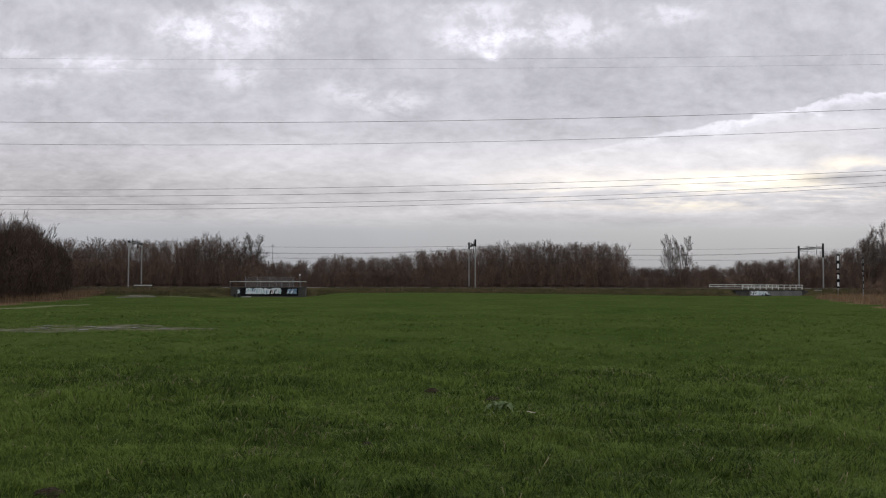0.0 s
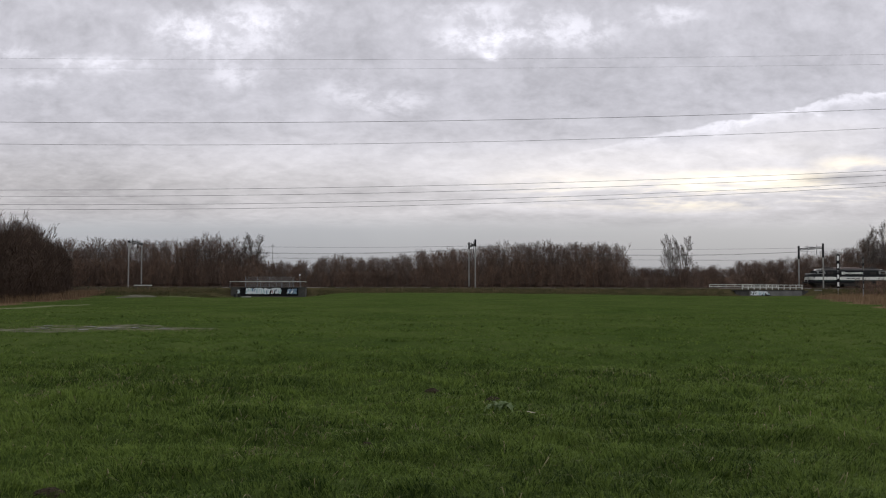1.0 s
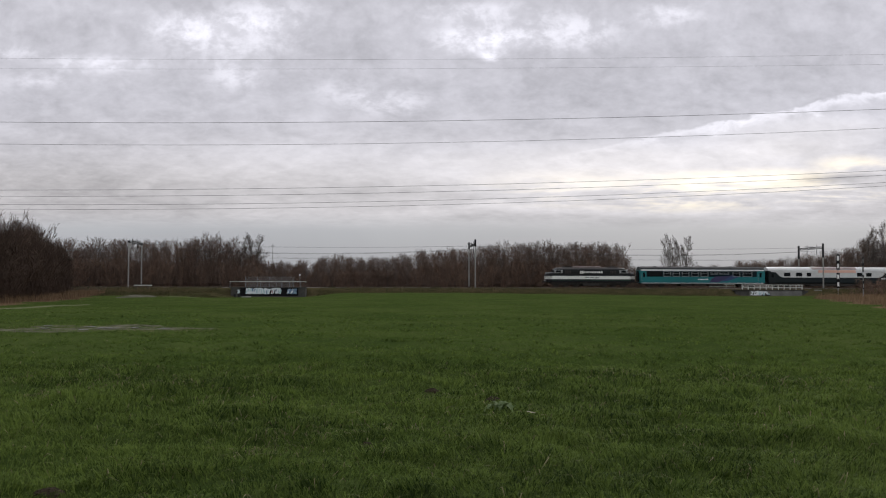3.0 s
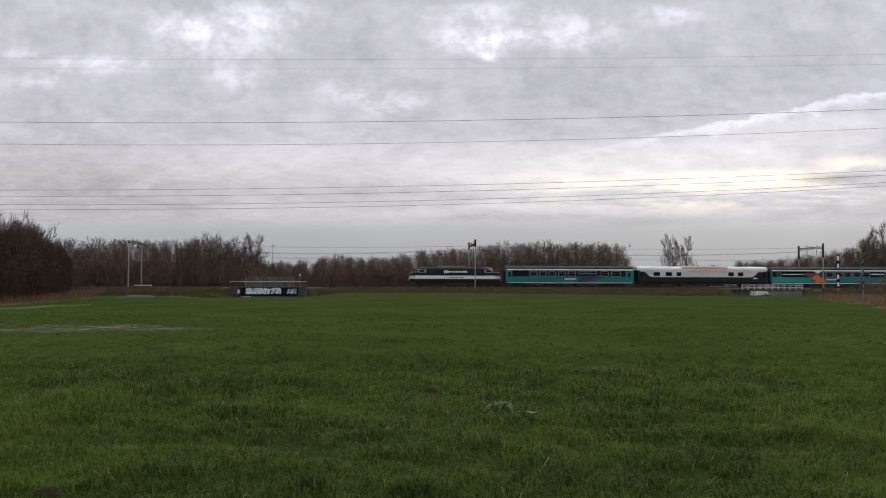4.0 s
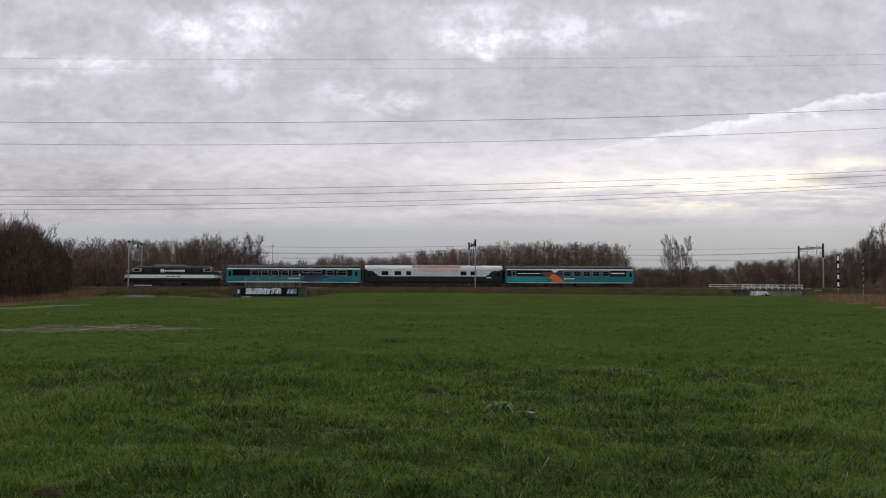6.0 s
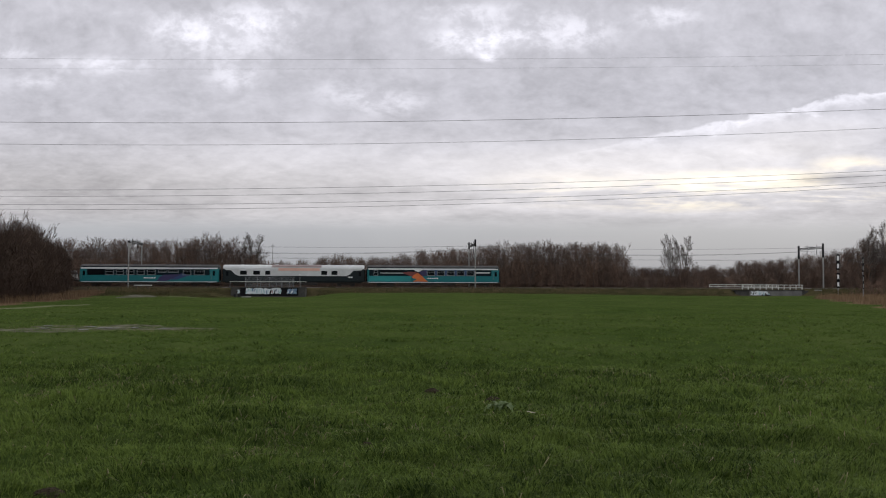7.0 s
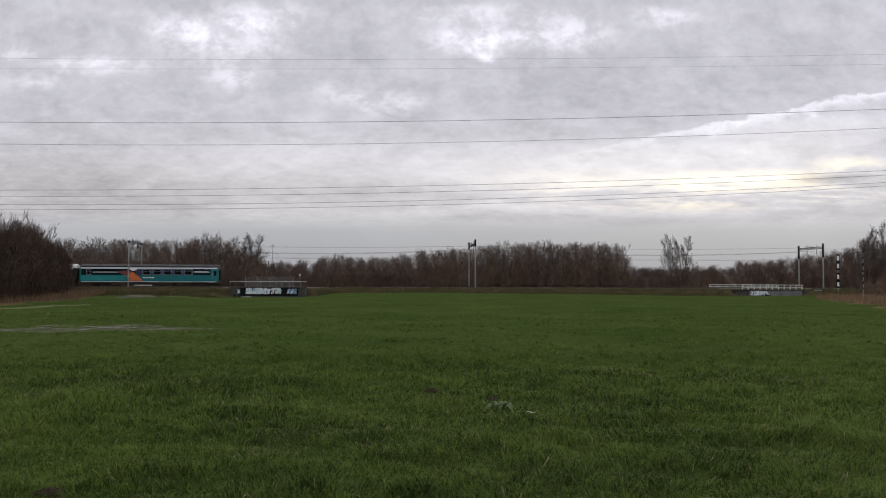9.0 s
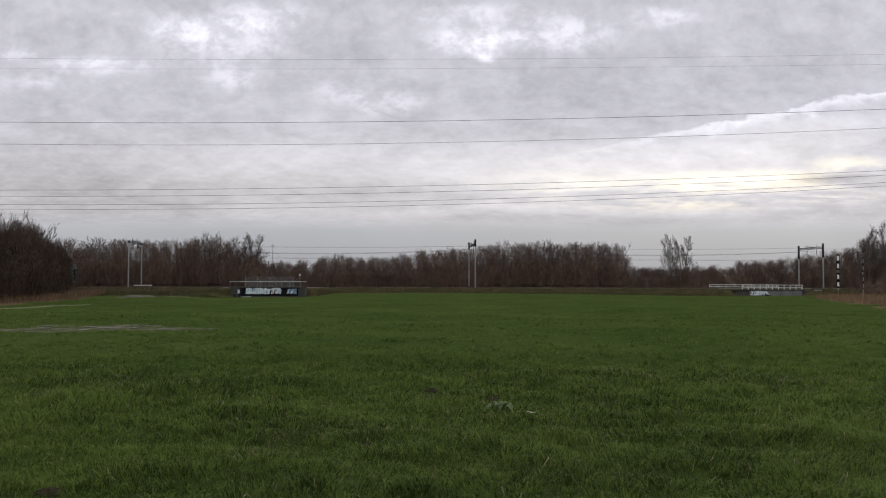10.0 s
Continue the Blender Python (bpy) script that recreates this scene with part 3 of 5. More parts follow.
def build_woods():
    rng = np.random.default_rng(5)
    tall, bush, scrub = [], [], []
    for row, e in enumerate((15, 19, 24, 31)):
        for s in np.arange(-114, 122, 1.5):
            p = on_track(s + rng.uniform(-1.3, 1.3), e + rng.uniform(-2.0, 2.0))
            top = crest(p.x, p.y) - float(land(p.x, p.y))
            tall.append((p.x, p.y, top * (min(1.12, rng.normal(0.985, 0.06)) if row > 0 else rng.uniform(0.62, 0.95))))
    for e in (12.0, 15.5):
        for s in np.arange(-112, 122, 1.9):
            p = on_track(s + rng.uniform(-1.1, 1.1), e + rng.uniform(-0.9, 0.9))
            top = crest(p.x, p.y)
            bush.append((p.x, p.y, top * rng.uniform(0.42, 0.85)))
    v, q = sprays(tall, 560, 21, 0.027, 0.17, 0.2, 1.5, wide=2.0)
    tagged(raw("brushwood", v, q, [M_HAZE]), "fine upright bare twigs in the crowns of a wood", "twigs", kind="stuff")
    wood("wood_behind_line", "belt of tall bare brown trees behind the railway", tall, TALL, [M_TWIG, M_TWIG, M_TWIG_GREY], 1)
    wood("thicket_behind_line", "dense leafless red-brown thicket along the railway", bush, BUSH, [M_SHRUB, M_TWIG, M_SHRUB], 2)
    # near wood beside the meadow
    near_t, near_b = [], []
    for y in np.arange(58, 170, 1.6):
        edge = np.interp(y, [58, 75, 110, 150, 168], [-33.5, -35.8, -47.2, -62.6, -69.8])
        tallest = np.interp(y, [58, 75, 90, 110, 130, 150, 168], [9.8, 9.1, 9.2, 9.0, 8.8, 8.2, 7.3])
        for r in range(5):
            x = edge + 0.2 - r * 2.4 + rng.uniform(-1.0, 1.0)
            yy = y + rng.uniform(-0.9, 0.9)
            if beyond(x, yy) > -5:
                continue
            if r < 4:
                near_b.append((x, yy, tallest * rng.uniform(0.55, 0.80) * (0.8 if r == 0 else 1)))
            if rng.random() < (0.35 if r == 0 else 0.85):
                near_t.append((x, yy, tallest * rng.uniform(0.78, 1.04) * (0.8 if r == 0 else 1)))
    # all plants here share M_NEAR, whose darkness stands for backlit shade
    v, q = sprays(near_t, 620, 22, 0.022, 0.17, 0.1, 1.1, wide=1.3)
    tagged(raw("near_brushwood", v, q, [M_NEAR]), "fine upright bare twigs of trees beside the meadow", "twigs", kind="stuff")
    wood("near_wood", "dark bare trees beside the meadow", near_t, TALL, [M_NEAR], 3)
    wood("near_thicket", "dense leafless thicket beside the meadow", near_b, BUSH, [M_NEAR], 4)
    # a few thin bushes before the line
    right = [((0.446 + 0.0052 * k) * y, y, rng.uniform(2.6, 4.4) * (0.8 + 0.05 * k)) for k, y in enumerate((170, 167, 172, 166, 171, 168, 165, 170, 168, 166))]
    right += [((0.462 + 0.0046 * k) * y, y, rng.uniform(3.0, 4.8)) for k, y in enumerate((173, 174, 172, 175, 173, 174))]
    wood("edge_thicket", "low leafless brown scrub by the line", right, BUSH, [M_SHRUB, M_TWIG], 7)


def thicket_filler(name, label, ends, height_at, depth, seed, material):
    """Rugged solid filler that closes a thicket to the sky, its inner shade put into a dark colour: a lumpy mass with a
    ragged top, well inside the stems.
    """
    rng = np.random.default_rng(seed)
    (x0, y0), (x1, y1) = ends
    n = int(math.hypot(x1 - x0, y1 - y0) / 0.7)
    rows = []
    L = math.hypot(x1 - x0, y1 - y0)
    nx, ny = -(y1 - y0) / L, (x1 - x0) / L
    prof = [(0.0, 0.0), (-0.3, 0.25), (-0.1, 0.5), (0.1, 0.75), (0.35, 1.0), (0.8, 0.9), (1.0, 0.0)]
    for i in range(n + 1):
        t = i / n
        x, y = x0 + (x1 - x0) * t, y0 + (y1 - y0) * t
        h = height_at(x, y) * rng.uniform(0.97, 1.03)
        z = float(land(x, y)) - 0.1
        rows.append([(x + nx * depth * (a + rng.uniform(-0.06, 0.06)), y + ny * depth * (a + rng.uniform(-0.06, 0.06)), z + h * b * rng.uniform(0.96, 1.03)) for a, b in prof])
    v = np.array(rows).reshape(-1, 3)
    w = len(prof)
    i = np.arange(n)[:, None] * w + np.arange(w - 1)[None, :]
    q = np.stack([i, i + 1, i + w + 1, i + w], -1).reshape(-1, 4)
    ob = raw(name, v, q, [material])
    return tagged(ob, label, "undergrowth", kind="stuff")


# filler colours; the near wood's copy is darkened for its backlit inner shade
M_SHADED_CORE = mat("shade_darkened_filler", (0.078, 0.056, 0.046), (0.041, 0.030, 0.025), 0.8, 1.0, spec=0.0, bump=1.0, fine=5)
M_CORE = mat("brown_thicket_filler", (0.164, 0.114, 0.087), (0.087, 0.065, 0.053), 0.8, 1.0, spec=0.05, bump=1.0, fine=5)
build_woods()
a, b = on_track(-125, 17), on_track(135, 17)
thicket_filler("undergrowth_behind_line", "solid dark filler standing for undergrowth and shade inside the wood", ((a.x, a.y), (b.x, b.y)), lambda x, y: crest(x, y) * 0.55, 4.0, 1, M_CORE)
thicket_filler("near_undergrowth", "solid dark filler standing for undergrowth and shade inside the wood", ((-72.5, 164.0), (-40.5, 58.0)), lambda x, y: float(np.interp(y, [58, 90, 168], [6.0, 4.8, 2.6])), 3.0, 2, M_SHADED_CORE)


# ---------------- single trees ----------------
def build_tree(label, x, y, height, seed, spread, leaders=1, mats=(M_BARK, M_TWIG_GREY), catkins=0, clear=0.12, wide=1.0):
    V, T, limbs = branching(seed, height, spread, 0.54, (18, 7, 6, 5), 2, 0.15, clear, leaders, 0.030, 0.86, 0.66)
    V[:, :2] *= wide
    t = thing("tree", label, "tree", at=pose(x, y, float(land(x, y)) - 0.05))
    for name, idx, m in (("trunk", slice(0, limbs), mats[0]), ("crown", slice(limbs, None), mats[1])):
        tri = T[idx]
        used, inv = np.unique(tri, return_inverse=True)
        raw(name, V[used], inv.reshape(tri.shape), [m]).parent = t
    if catkins:
        rng = np.random.default_rng(seed)
        tips = V[T[limbs:, 2]]
        c = tips[rng.integers(0, len(tips), catkins)] + rng.normal(0, 0.12, (catkins, 3))
        d1, d2 = rng.normal(0, 0.10, (catkins, 3)), rng.normal(0, 0.10, (catkins, 3))
        heads = raw("seed_head", np.stack([c, c + d1, c + d2], 1).reshape(-1, 3), np.arange(catkins * 3).reshape(-1, 3), [M_CATKIN])
        heads.parent = t
        tagged(heads, "pale seed heads on the twigs", kind="stuff")
    return t


build_tree("bare upright tree standing above the brown wood", -43.4, 206.0, 13.2, 51, 0.62, leaders=3)
build_tree("tall bare forked tree beside the railway", 51.5, 205.0, 13.2, 52, 0.60, leaders=2, wide=0.72)
build_tree("bare spreading tree beside the railway", 53.9, 206.0, 12.9, 53, 0.72, leaders=2, wide=0.85)
build_tree("bare tree hung with pale seed heads", 95.0, 203.0, 15.0, 54, 0.6, leaders=2, catkins=700)
build_tree("bare tree hung with pale seed heads", 100.5, 205.0, 16.5, 55, 0.6, leaders=2, catkins=700)


# ---------------- grass ----------------
M_SWARD = mat("distant_sward", (0.128, 0.180, 0.044), (0.061, 0.097, 0.023), 0.25, 0.9, island=True, spec=0.0, thin=0.4)
M_RUSH = mat("dark_rush", (0.068, 0.094, 0.023), (0.023, 0.038, 0.009), 0.5, 0.8, island=True, spec=0.05, thin=0.4)
def blades(name, label, x, y, h, w, material, seed, lean=0.5, category="grass", z=None, bent=True, way=None, droop=0.9):
    """Tapering bent blades, one per place; droop is how high the tip hangs against the bend."""
    rng = np.random.default_rng(seed)
    n = len(x)
    g = rng.uniform(0, 6.283, n)
    ux, uy = np.cos(g) * w / 2, np.sin(g) * w / 2
    f = rng.uniform(0, 6.283, n) if way is None else way
    L = h * lean * rng.uniform(0.2, 1.2, n)
    dx, dy = np.cos(f) * L, np.sin(f) * L
    z = land(x, y) - 0.004 if z is None else z
    base_a, base_b = np.stack([x - ux, y - uy, z], -1), np.stack([x + ux, y + uy, z], -1)
    k = np.arange(n)[:, None]
    if bent:
        tip = np.stack([x + dx, y + dy, z + h * droop * rng.uniform(0.75, 1.1, n)], -1)
        m_a = np.stack([x - ux * 0.8 + dx * 0.4, y - uy * 0.8 + dy * 0.4, z + h * 0.74], -1)
        m_b = np.stack([x + ux * 0.8 + dx * 0.4, y + uy * 0.8 + dy * 0.4, z + h * 0.74], -1)
        v = np.stack([base_a, base_b, m_a, m_b, tip], 1).reshape(-1, 3)
        t = np.concatenate([k * 5 + [[0, 1, 3]], k * 5 + [[0, 3, 2]], k * 5 + [[2, 3, 4]]])
    else:
        tip = np.stack([x + dx, y + dy, z + h], -1)
        v = np.stack([base_a, base_b, tip], 1).reshape(-1, 3)
        t = k * 3 + [[0, 1, 2]]
    return tagged(raw(name, v, t, [material]), label, category, kind="stuff")


def strip(n, y0, y1, rng, side=0.54):
    y = y0 + (y1 - y0) * rng.uniform(0, 1, n)
    return rng.uniform(-1, 1, n) * np.maximum(6.5, 1.2 + side * y), y


def clumpy(x, y):
    """0 to 1: how lush the sward is at a place."""
    a = 0.42 * lumps(x, y, 0.26) + 0.34 * lumps(x, y, 0.75, 5) + 0.24 * lumps(x, y, 2.6, 9)
    return np.clip((a - 0.5) * 1.9 + 0.5, 0, 1)


def in_mud(x, y):
    return (((x + 11.2) / 3.9) ** 2 + ((y - 29.8) / 2.4) ** 2 + 0.25 * np.sin(x * 3.1) * np.sin(y * 4.3)) < 1


def build_grass():
    rng = np.random.default_rng(8)
    def free(x, y):
        return ~reed_left(x, y) & ~reed_right(x, y) & (beyond(x, y) < -13) & ~((np.abs(x + 26) < 0.4) & (y < 66) & (y > 14)) & ~((np.abs(x + 34.9) < 2.0) & (np.abs(y - 105) < 5))

    # y from, y to, how many, height, width, lean
    for y0, y1, n, hh, ww, lean in ((-4.0, 4.8, 12000, 0.055, 0.013, 1.4), (4.8, 9.0, 112000, 0.068, 0.0074, 1.6), (9.0, 16.0, 84000, 0.068, 0.0110, 1.6), (16.0, 32.0, 90000, 0.050, 0.018, 2.0), (32.0, 70.0, 90000, 0.036, 0.042, 2.4), (70.0, 150.0, 60000, 0.03, 0.10, 3.0)):
        x, y = strip(n, y0, y1, rng)
        c = clumpy(x, y)
        keep = (rng.uniform(0, 1, n) < 0.62 + 0.5 * c) & free(x, y) & (~in_mud(x, y) | (rng.uniform(0, 1, n) < 0.62))
        x, y, c = x[keep], y[keep], c[keep]
        m = len(x)
        h = hh * (0.45 + 1.1 * c) * rng.uniform(0.6, 1.4, m)
        way = 12.6 * lumps(x, y, 0.55, 3) + rng.normal(0, 0.9, m)
        near = y0 < 16
        blades("meadow_grass", "short lush green meadow grass", x, y, h, ww * rng.uniform(0.7, 1.3, m), M_BLADE if near else M_SWARD, int(y0 * 10) + 60, lean, bent=near, way=way, droop=0.72)
        # withered blades, thicker in some patches
        few = rng.uniform(0, 1, m) < (0.012 + 0.07 * ss(0.66, 0.85, lumps(x, y, 1.1, 21))) * (1.0 if near else 0.35)
        blades("dead_grass", "scattered bleached dead grass stalks", x[few] + 0.01, y[few], h[few] * 1.1, ww * 1.1 * np.ones(few.sum()), M_STRAW, int(y0 * 10) + 61, 2.2, bent=near, droop=0.6)
    # short broad undergrowth that closes the sward
    for y0, y1, n, ww in ((4.8, 9.0, 60000, 0.012), (9.0, 18.0, 80000, 0.018)):
        x, y = strip(n, y0, y1, rng)
        keep = free(x, y)
        x, y = x[keep], y[keep]
        blades("sward_bottom", "low dense leafy bottom of the meadow grass", x, y, rng.uniform(0.020, 0.046, len(x)), ww * rng.uniform(0.7, 1.3, len(x)), M_SWARD, int(y0) + 900, 2.4, bent=False)
    # straw and dead blades trodden into the mud
    x, y = rng.uniform(-15.5, -6.5, 2600), rng.uniform(27.3, 32.4, 2600)
    keep = in_mud(x, y)
    blades("mud_straw", "pale straw trodden into mud", x[keep], y[keep], rng.uniform(0.015, 0.05, keep.sum()), rng.uniform(0.012, 0.03, keep.sum()), M_STRAW, 333, 2.6, bent=False)
    # tufts whose blades arch outwards
    for y0, y1, n, per, hh, ww in ((4.8, 10.0, 900, 30, 0.085, 0.0062), (10.0, 20.0, 1500, 22, 0.085, 0.0100), (20.0, 45.0, 1700, 12, 0.075, 0.022)):
        cx, cy = strip(n, y0, y1, rng)
        keep = (rng.uniform(0, 1, n) < 0.1 + 1.3 * clumpy(cx, cy)) & free(cx, cy) & ~in_mud(cx, cy)
        cx, cy = cx[keep], cy[keep]
        size = rng.uniform(0.6, 1.5, len(cx))
        wind = rng.uniform(0, 6.283, len(cx))
        cx, cy, size, wind = (np.repeat(v, per) for v in (cx, cy, size, wind))
        m = len(cx)
        way = np.where(rng.uniform(0, 1, m) < 0.5, wind + rng.normal(0, 0.5, m), rng.uniform(0, 6.283, m))
        off = rng.uniform(0, 0.07, m) * size
        x, y = cx + np.cos(way) * off, cy + np.sin(way) * off
        blades("grass_tuft", "taller arching tufts of fresh green grass", x, y, hh * size * rng.uniform(0.5, 1.1, m), ww * rng.uniform(0.6, 1.2, m), M_BLADE, int(y0) + 500, 1.7, bent=True, way=way, droop=0.68)
    # dark rushy tufts here and there
    for k, (cx, cy) in enumerate(((-1.45, 12.2), (3.9, 13.4), (-0.35, 7.9), (0.55, 11.2))):
        m = 70
        g, off = rng.uniform(0, 6.283, m), np.sqrt(rng.uniform(0, 1, m)) * 0.20
        x, y = cx + np.cos(g) * off * 1.3, cy + np.sin(g) * off
        blades("rush_tuft", "dark green rushy tuft in the meadow", x, y, rng.uniform(0.03, 0.09, m), 0.006 * (1 + cy / 14) * np.ones(m), M_RUSH, 700 + k, 1.1, bent=True, way=g)
    # rough grass of the bank and the field's edge
    n = 36000
    s, e = rng.uniform(-105, 110, n), rng.uniform(-16.5, -6.0, n)
    x, y = s * COS - e * SIN, LINE_Y + s * SIN + e * COS
    hollow = ((x > -41) & (x < -23)) | ((x > 54) & (x < 73))
    keep = ~hollow
    blades("bank_grass", "rough olive and brown grass on the railway bank", x[keep], y[keep], rng.uniform(0.12, 0.45, keep.sum()), rng.uniform(0.03, 0.07, keep.sum()), M_TUFT, 91, 0.6, bent=False)
    n = 16000
    y = rng.uniform(110, 170, n)
    x = rng.uniform(-66, -24, n)
    keep = rough_left(x, y) & (beyond(x, y) < -12) & (lumps(x, y, 3.5, 31) > 0.42) & ~((np.abs(x + 34.9) < 2.0) & (np.abs(y - 105) < 7))
    blades("rank_grass", "rank olive and brown grass at the meadow's corner", x[keep], y[keep], rng.uniform(0.08, 0.35, keep.sum()), rng.uniform(0.03, 0.08, keep.sum()), M_TUFT, 95, 0.8, bent=False)
    n = 12000
    s, e = rng.uniform(-105, 110, n), rng.uniform(-15.5, -6.5, n)
    s = s[(np.sin(s * 0.31) + np.sin(s * 0.11 + 1) + rng.normal(0, 0.6, n)) > 0.2]
    e = e[: len(s)]
    x, y = s * COS - e * SIN, LINE_Y + s * SIN + e * COS
    keep = ~(((x > -41) & (x < -23)) | ((x > 54) & (x < 73)))
    x, y = x[keep], y[keep]
    blades("dead_bank_grass", "dead brown grass on the railway bank", x, y, rng.uniform(0.15, 0.5, len(x)), rng.uniform(0.03, 0.06, len(x)), M_REED, 92, 0.6, bent=False)
    # reeds on both sides of the meadow
    n = 42000
    y = rng.uniform(52, 166, n)
    x = -30 - rng.uniform(0, 1, n) * 26 - (y - 60) * 0.15
    keep = reed_left(x, y) & (x > np.interp(y, [58, 75, 110, 150, 168], [-37, -39, -49.5, -63.5, -70.5]))
    blades("reed_bed", "low dead tan reeds along the wood", x[keep], y[keep], rng.uniform(0.25, 0.75, keep.sum()), rng.uniform(0.02, 0.05, keep.sum()), M_DARKREED, 93, 0.35, "reeds", bent=False)
    n = 52000
    y = rng.uniform(50, 178, n)
    x = 24 + rng.uniform(0, 1, n) * 75
    keep = reed_right(x, y) & (x < 0.56 * y) & (beyond(x, y) < -5)
    blades("reed_bed", "low rusty dead reeds beside the meadow", x[keep], y[keep], rng.uniform(0.25, 0.7, keep.sum()), rng.uniform(0.03, 0.08, keep.sum()), M_REED, 94, 0.4, "reeds", bent=False)


build_grass()


# ---------------- field details ----------------
def blob(rx, ry, seed, n=40, rough=0.22, z=0.0, rings=1, height=0.0):
    """An uneven flat patch, or a low heap with a height."""
    rng = np.random.default_rng(seed)
    ph = rng.uniform(0, 6.283, 5)
    bm = bmesh.new()
    loops = []
    for k in range(rings, 0, -1):
        f = k / rings
        ring = []
        for i in range(n):
            a = 6.283185 * i / n
            r = 1 + rough * sum(math.sin((j + 2) * a + ph[j]) / (j + 1.2) for j in range(5))
            zz = z + height * (1 - f) ** 0.7 * (1 + rng.uniform(-0.15, 0.15)) if rings > 1 else z
            zz -= 0.06 if rings > 1 and k == rings else 0.0
            ring.append(bm.verts.new((rx * r * f * math.cos(a), ry * r * f * math.sin(a), zz)))
        loops.append(ring)
    for a, b in zip(loops, loops[1:]):
        for i in range(n):
            bm.faces.new((a[i], a[(i + 1) % n], b[(i + 1) % n], b[i]))
    bm.faces.new(loops[-1])
    return bm


def draped(bm, x, y, lift):
    """Lays a patch on the land at x, y."""
    for v in bm.verts:
        v.co = Vector((v.co.x + x, v.co.y + y, v.co.z + lift + float(land(v.co.x + x, v.co.y + y))))
    return bm


def ribbon(pts, width, lift, seed=0):
    """A strip over the land along points."""
    rng = np.random.default_rng(seed)
    V, Q = [], []
    for i, (x, y) in enumerate(pts):
        a = Vector(pts[min(i + 1, len(pts) - 1)]) - Vector(pts[max(i - 1, 0)])
        a.normalize()
        for k in (-1, -0.4, 0.4, 1):
            w = width / 2 * k * (1 + rng.uniform(-0.2, 0.2))
            px, py = x - a.y * w, y + a.x * w
            V.append((px, py, float(land(px, py)) + lift - 0.03 * (abs(k) == 1)))
    for i in range(len(pts) - 1):
        for j in range(3):
            Q.append((i * 4 + j, i * 4 + j + 1, i * 4 + j + 5, i * 4 + j + 4))
    return V, Q


def build_field_details():
    for i, (x, y, rx, ry) in enumerate(((-12.9, 29.2, 1.5, 0.9), (-11.0, 30.0, 1.7, 1.1), (-9.3, 30.6, 1.2, 0.8), (-13.4, 31.2, 0.9, 0.6), (-8.0, 30.9, 0.6, 0.4), (-11.9, 28.0, 1.0, 0.5), (-10.6, 31.8, 1.0, 0.4), (-14.6, 28.6, 0.8, 0.7))):
        tagged(part("mud_patch", draped(blob(rx, ry, i + 3, 44, 0.45, rings=4), x, y, 0.012 + 0.003 * i), M_MUD), "bare wet muddy patch trampled in the meadow", "mud", kind="structure")
    for x, y, rx, ry, s in ((-12.7, 29.3, 0.22, 0.20, 1), (-10.9, 29.8, 0.28, 0.25, 2), (-9.2, 30.4, 0.2, 0.2, 3), (-11.6, 30.2, 0.18, 0.22, 4), (-10.2, 30.5, 0.16, 0.18, 5), (-13.3, 30.9, 0.15, 0.2, 6), (-11.2, 28.6, 0.2, 0.16, 7)):
        bm = blob(rx, ry, s, 40, 0.3)
        z = float(land(x, y)) + 0.045
        for v in bm.verts:
            v.co = Vector((v.co.x + x, v.co.y + y, z))
        tagged(part("puddle", bm, M_WATER), "shallow puddle of rain water on mud", "puddle", "puddles")
    rng = random.Random(4)
    for x, y, r, h in ((-0.14, 12.31, 0.12, 0.075), (-3.01, 9.95, 0.13, 0.045), (-0.66, 8.03, 0.09, 0.045), (-2.67, 6.30, 0.12, 0.06), (0.60, 11.0, 0.13, 0.05)):
        tagged(part("molehill", draped(blob(r, r * 0.8, int(x * 10) + 90, 22, 0.2, rings=4, height=h), x, y, -0.005), M_SOIL), "low dark heap of bare soil in the grass", "molehill", "molehills")
    # a dock plant with broad pale leaves
    plant = thing("dock_plant", "low weed with broad pale green leaves in the grass", "weed", at=pose(0.64, 10.1, float(land(0.64, 10.1)) - 0.02))
    m_leaf = mat("pale_leaf", (0.16, 0.215, 0.085), (0.08, 0.12, 0.04), 6.0, 0.7, spec=0.3, thin=0.3)
    for i in range(13):
        a, L = i * 2.4 + rng.uniform(-0.6, 0.6), rng.uniform(0.10, 0.30)
        bm = bmesh.new()
        rows = []
        for k in range(6):
            t = k / 5
            w = 0.030 * math.sin(math.pi * min(0.98, t * 0.9 + 0.1)) + 0.004
            z = 0.05 + 0.30 * t - 0.22 * t * t * (1 + 0.5 * rng.random())
            rows.append([bm.verts.new((L * t, s * w, z + abs(s) * 0.012)) for s in (-1, 0, 1)])
        for p, q in zip(rows, rows[1:]):
            for j in range(2):
                bm.faces.new((p[j], p[j + 1], q[j + 1], q[j]))
        bmesh.ops.rotate(bm, verts=bm.verts, matrix=Matrix.Rotation(a, 3, "Z"))
        part("leaf", bm, m_leaf, plant)
    for x, y, s in ((0.88, 9.2, 1.0), (-3.4, 24.5, 1.6), (-2.9, 24.8, 1.5)):
        bm = blob(0.05 * s, 0.022 * s, int(y * 3), 14, 0.2, 0.09)
        tagged(part("fallen_leaf", draped(bm, x, y, 0.02), mat("dry_pale_leaf", (0.32, 0.27, 0.16), None, 4)), "dry pale leaf lying in the grass", "leaf", "fallen leaves")
    V, Q = ribbon([(-26.0 + 0.15 * math.sin(y * 0.3), y) for y in np.arange(14, 67, 1.5)], 1.0, 0.03, 1)
    tagged(raw("path", V, Q, [M_PATH]), "faint trodden sandy path along the meadow's edge", "path", kind="structure")
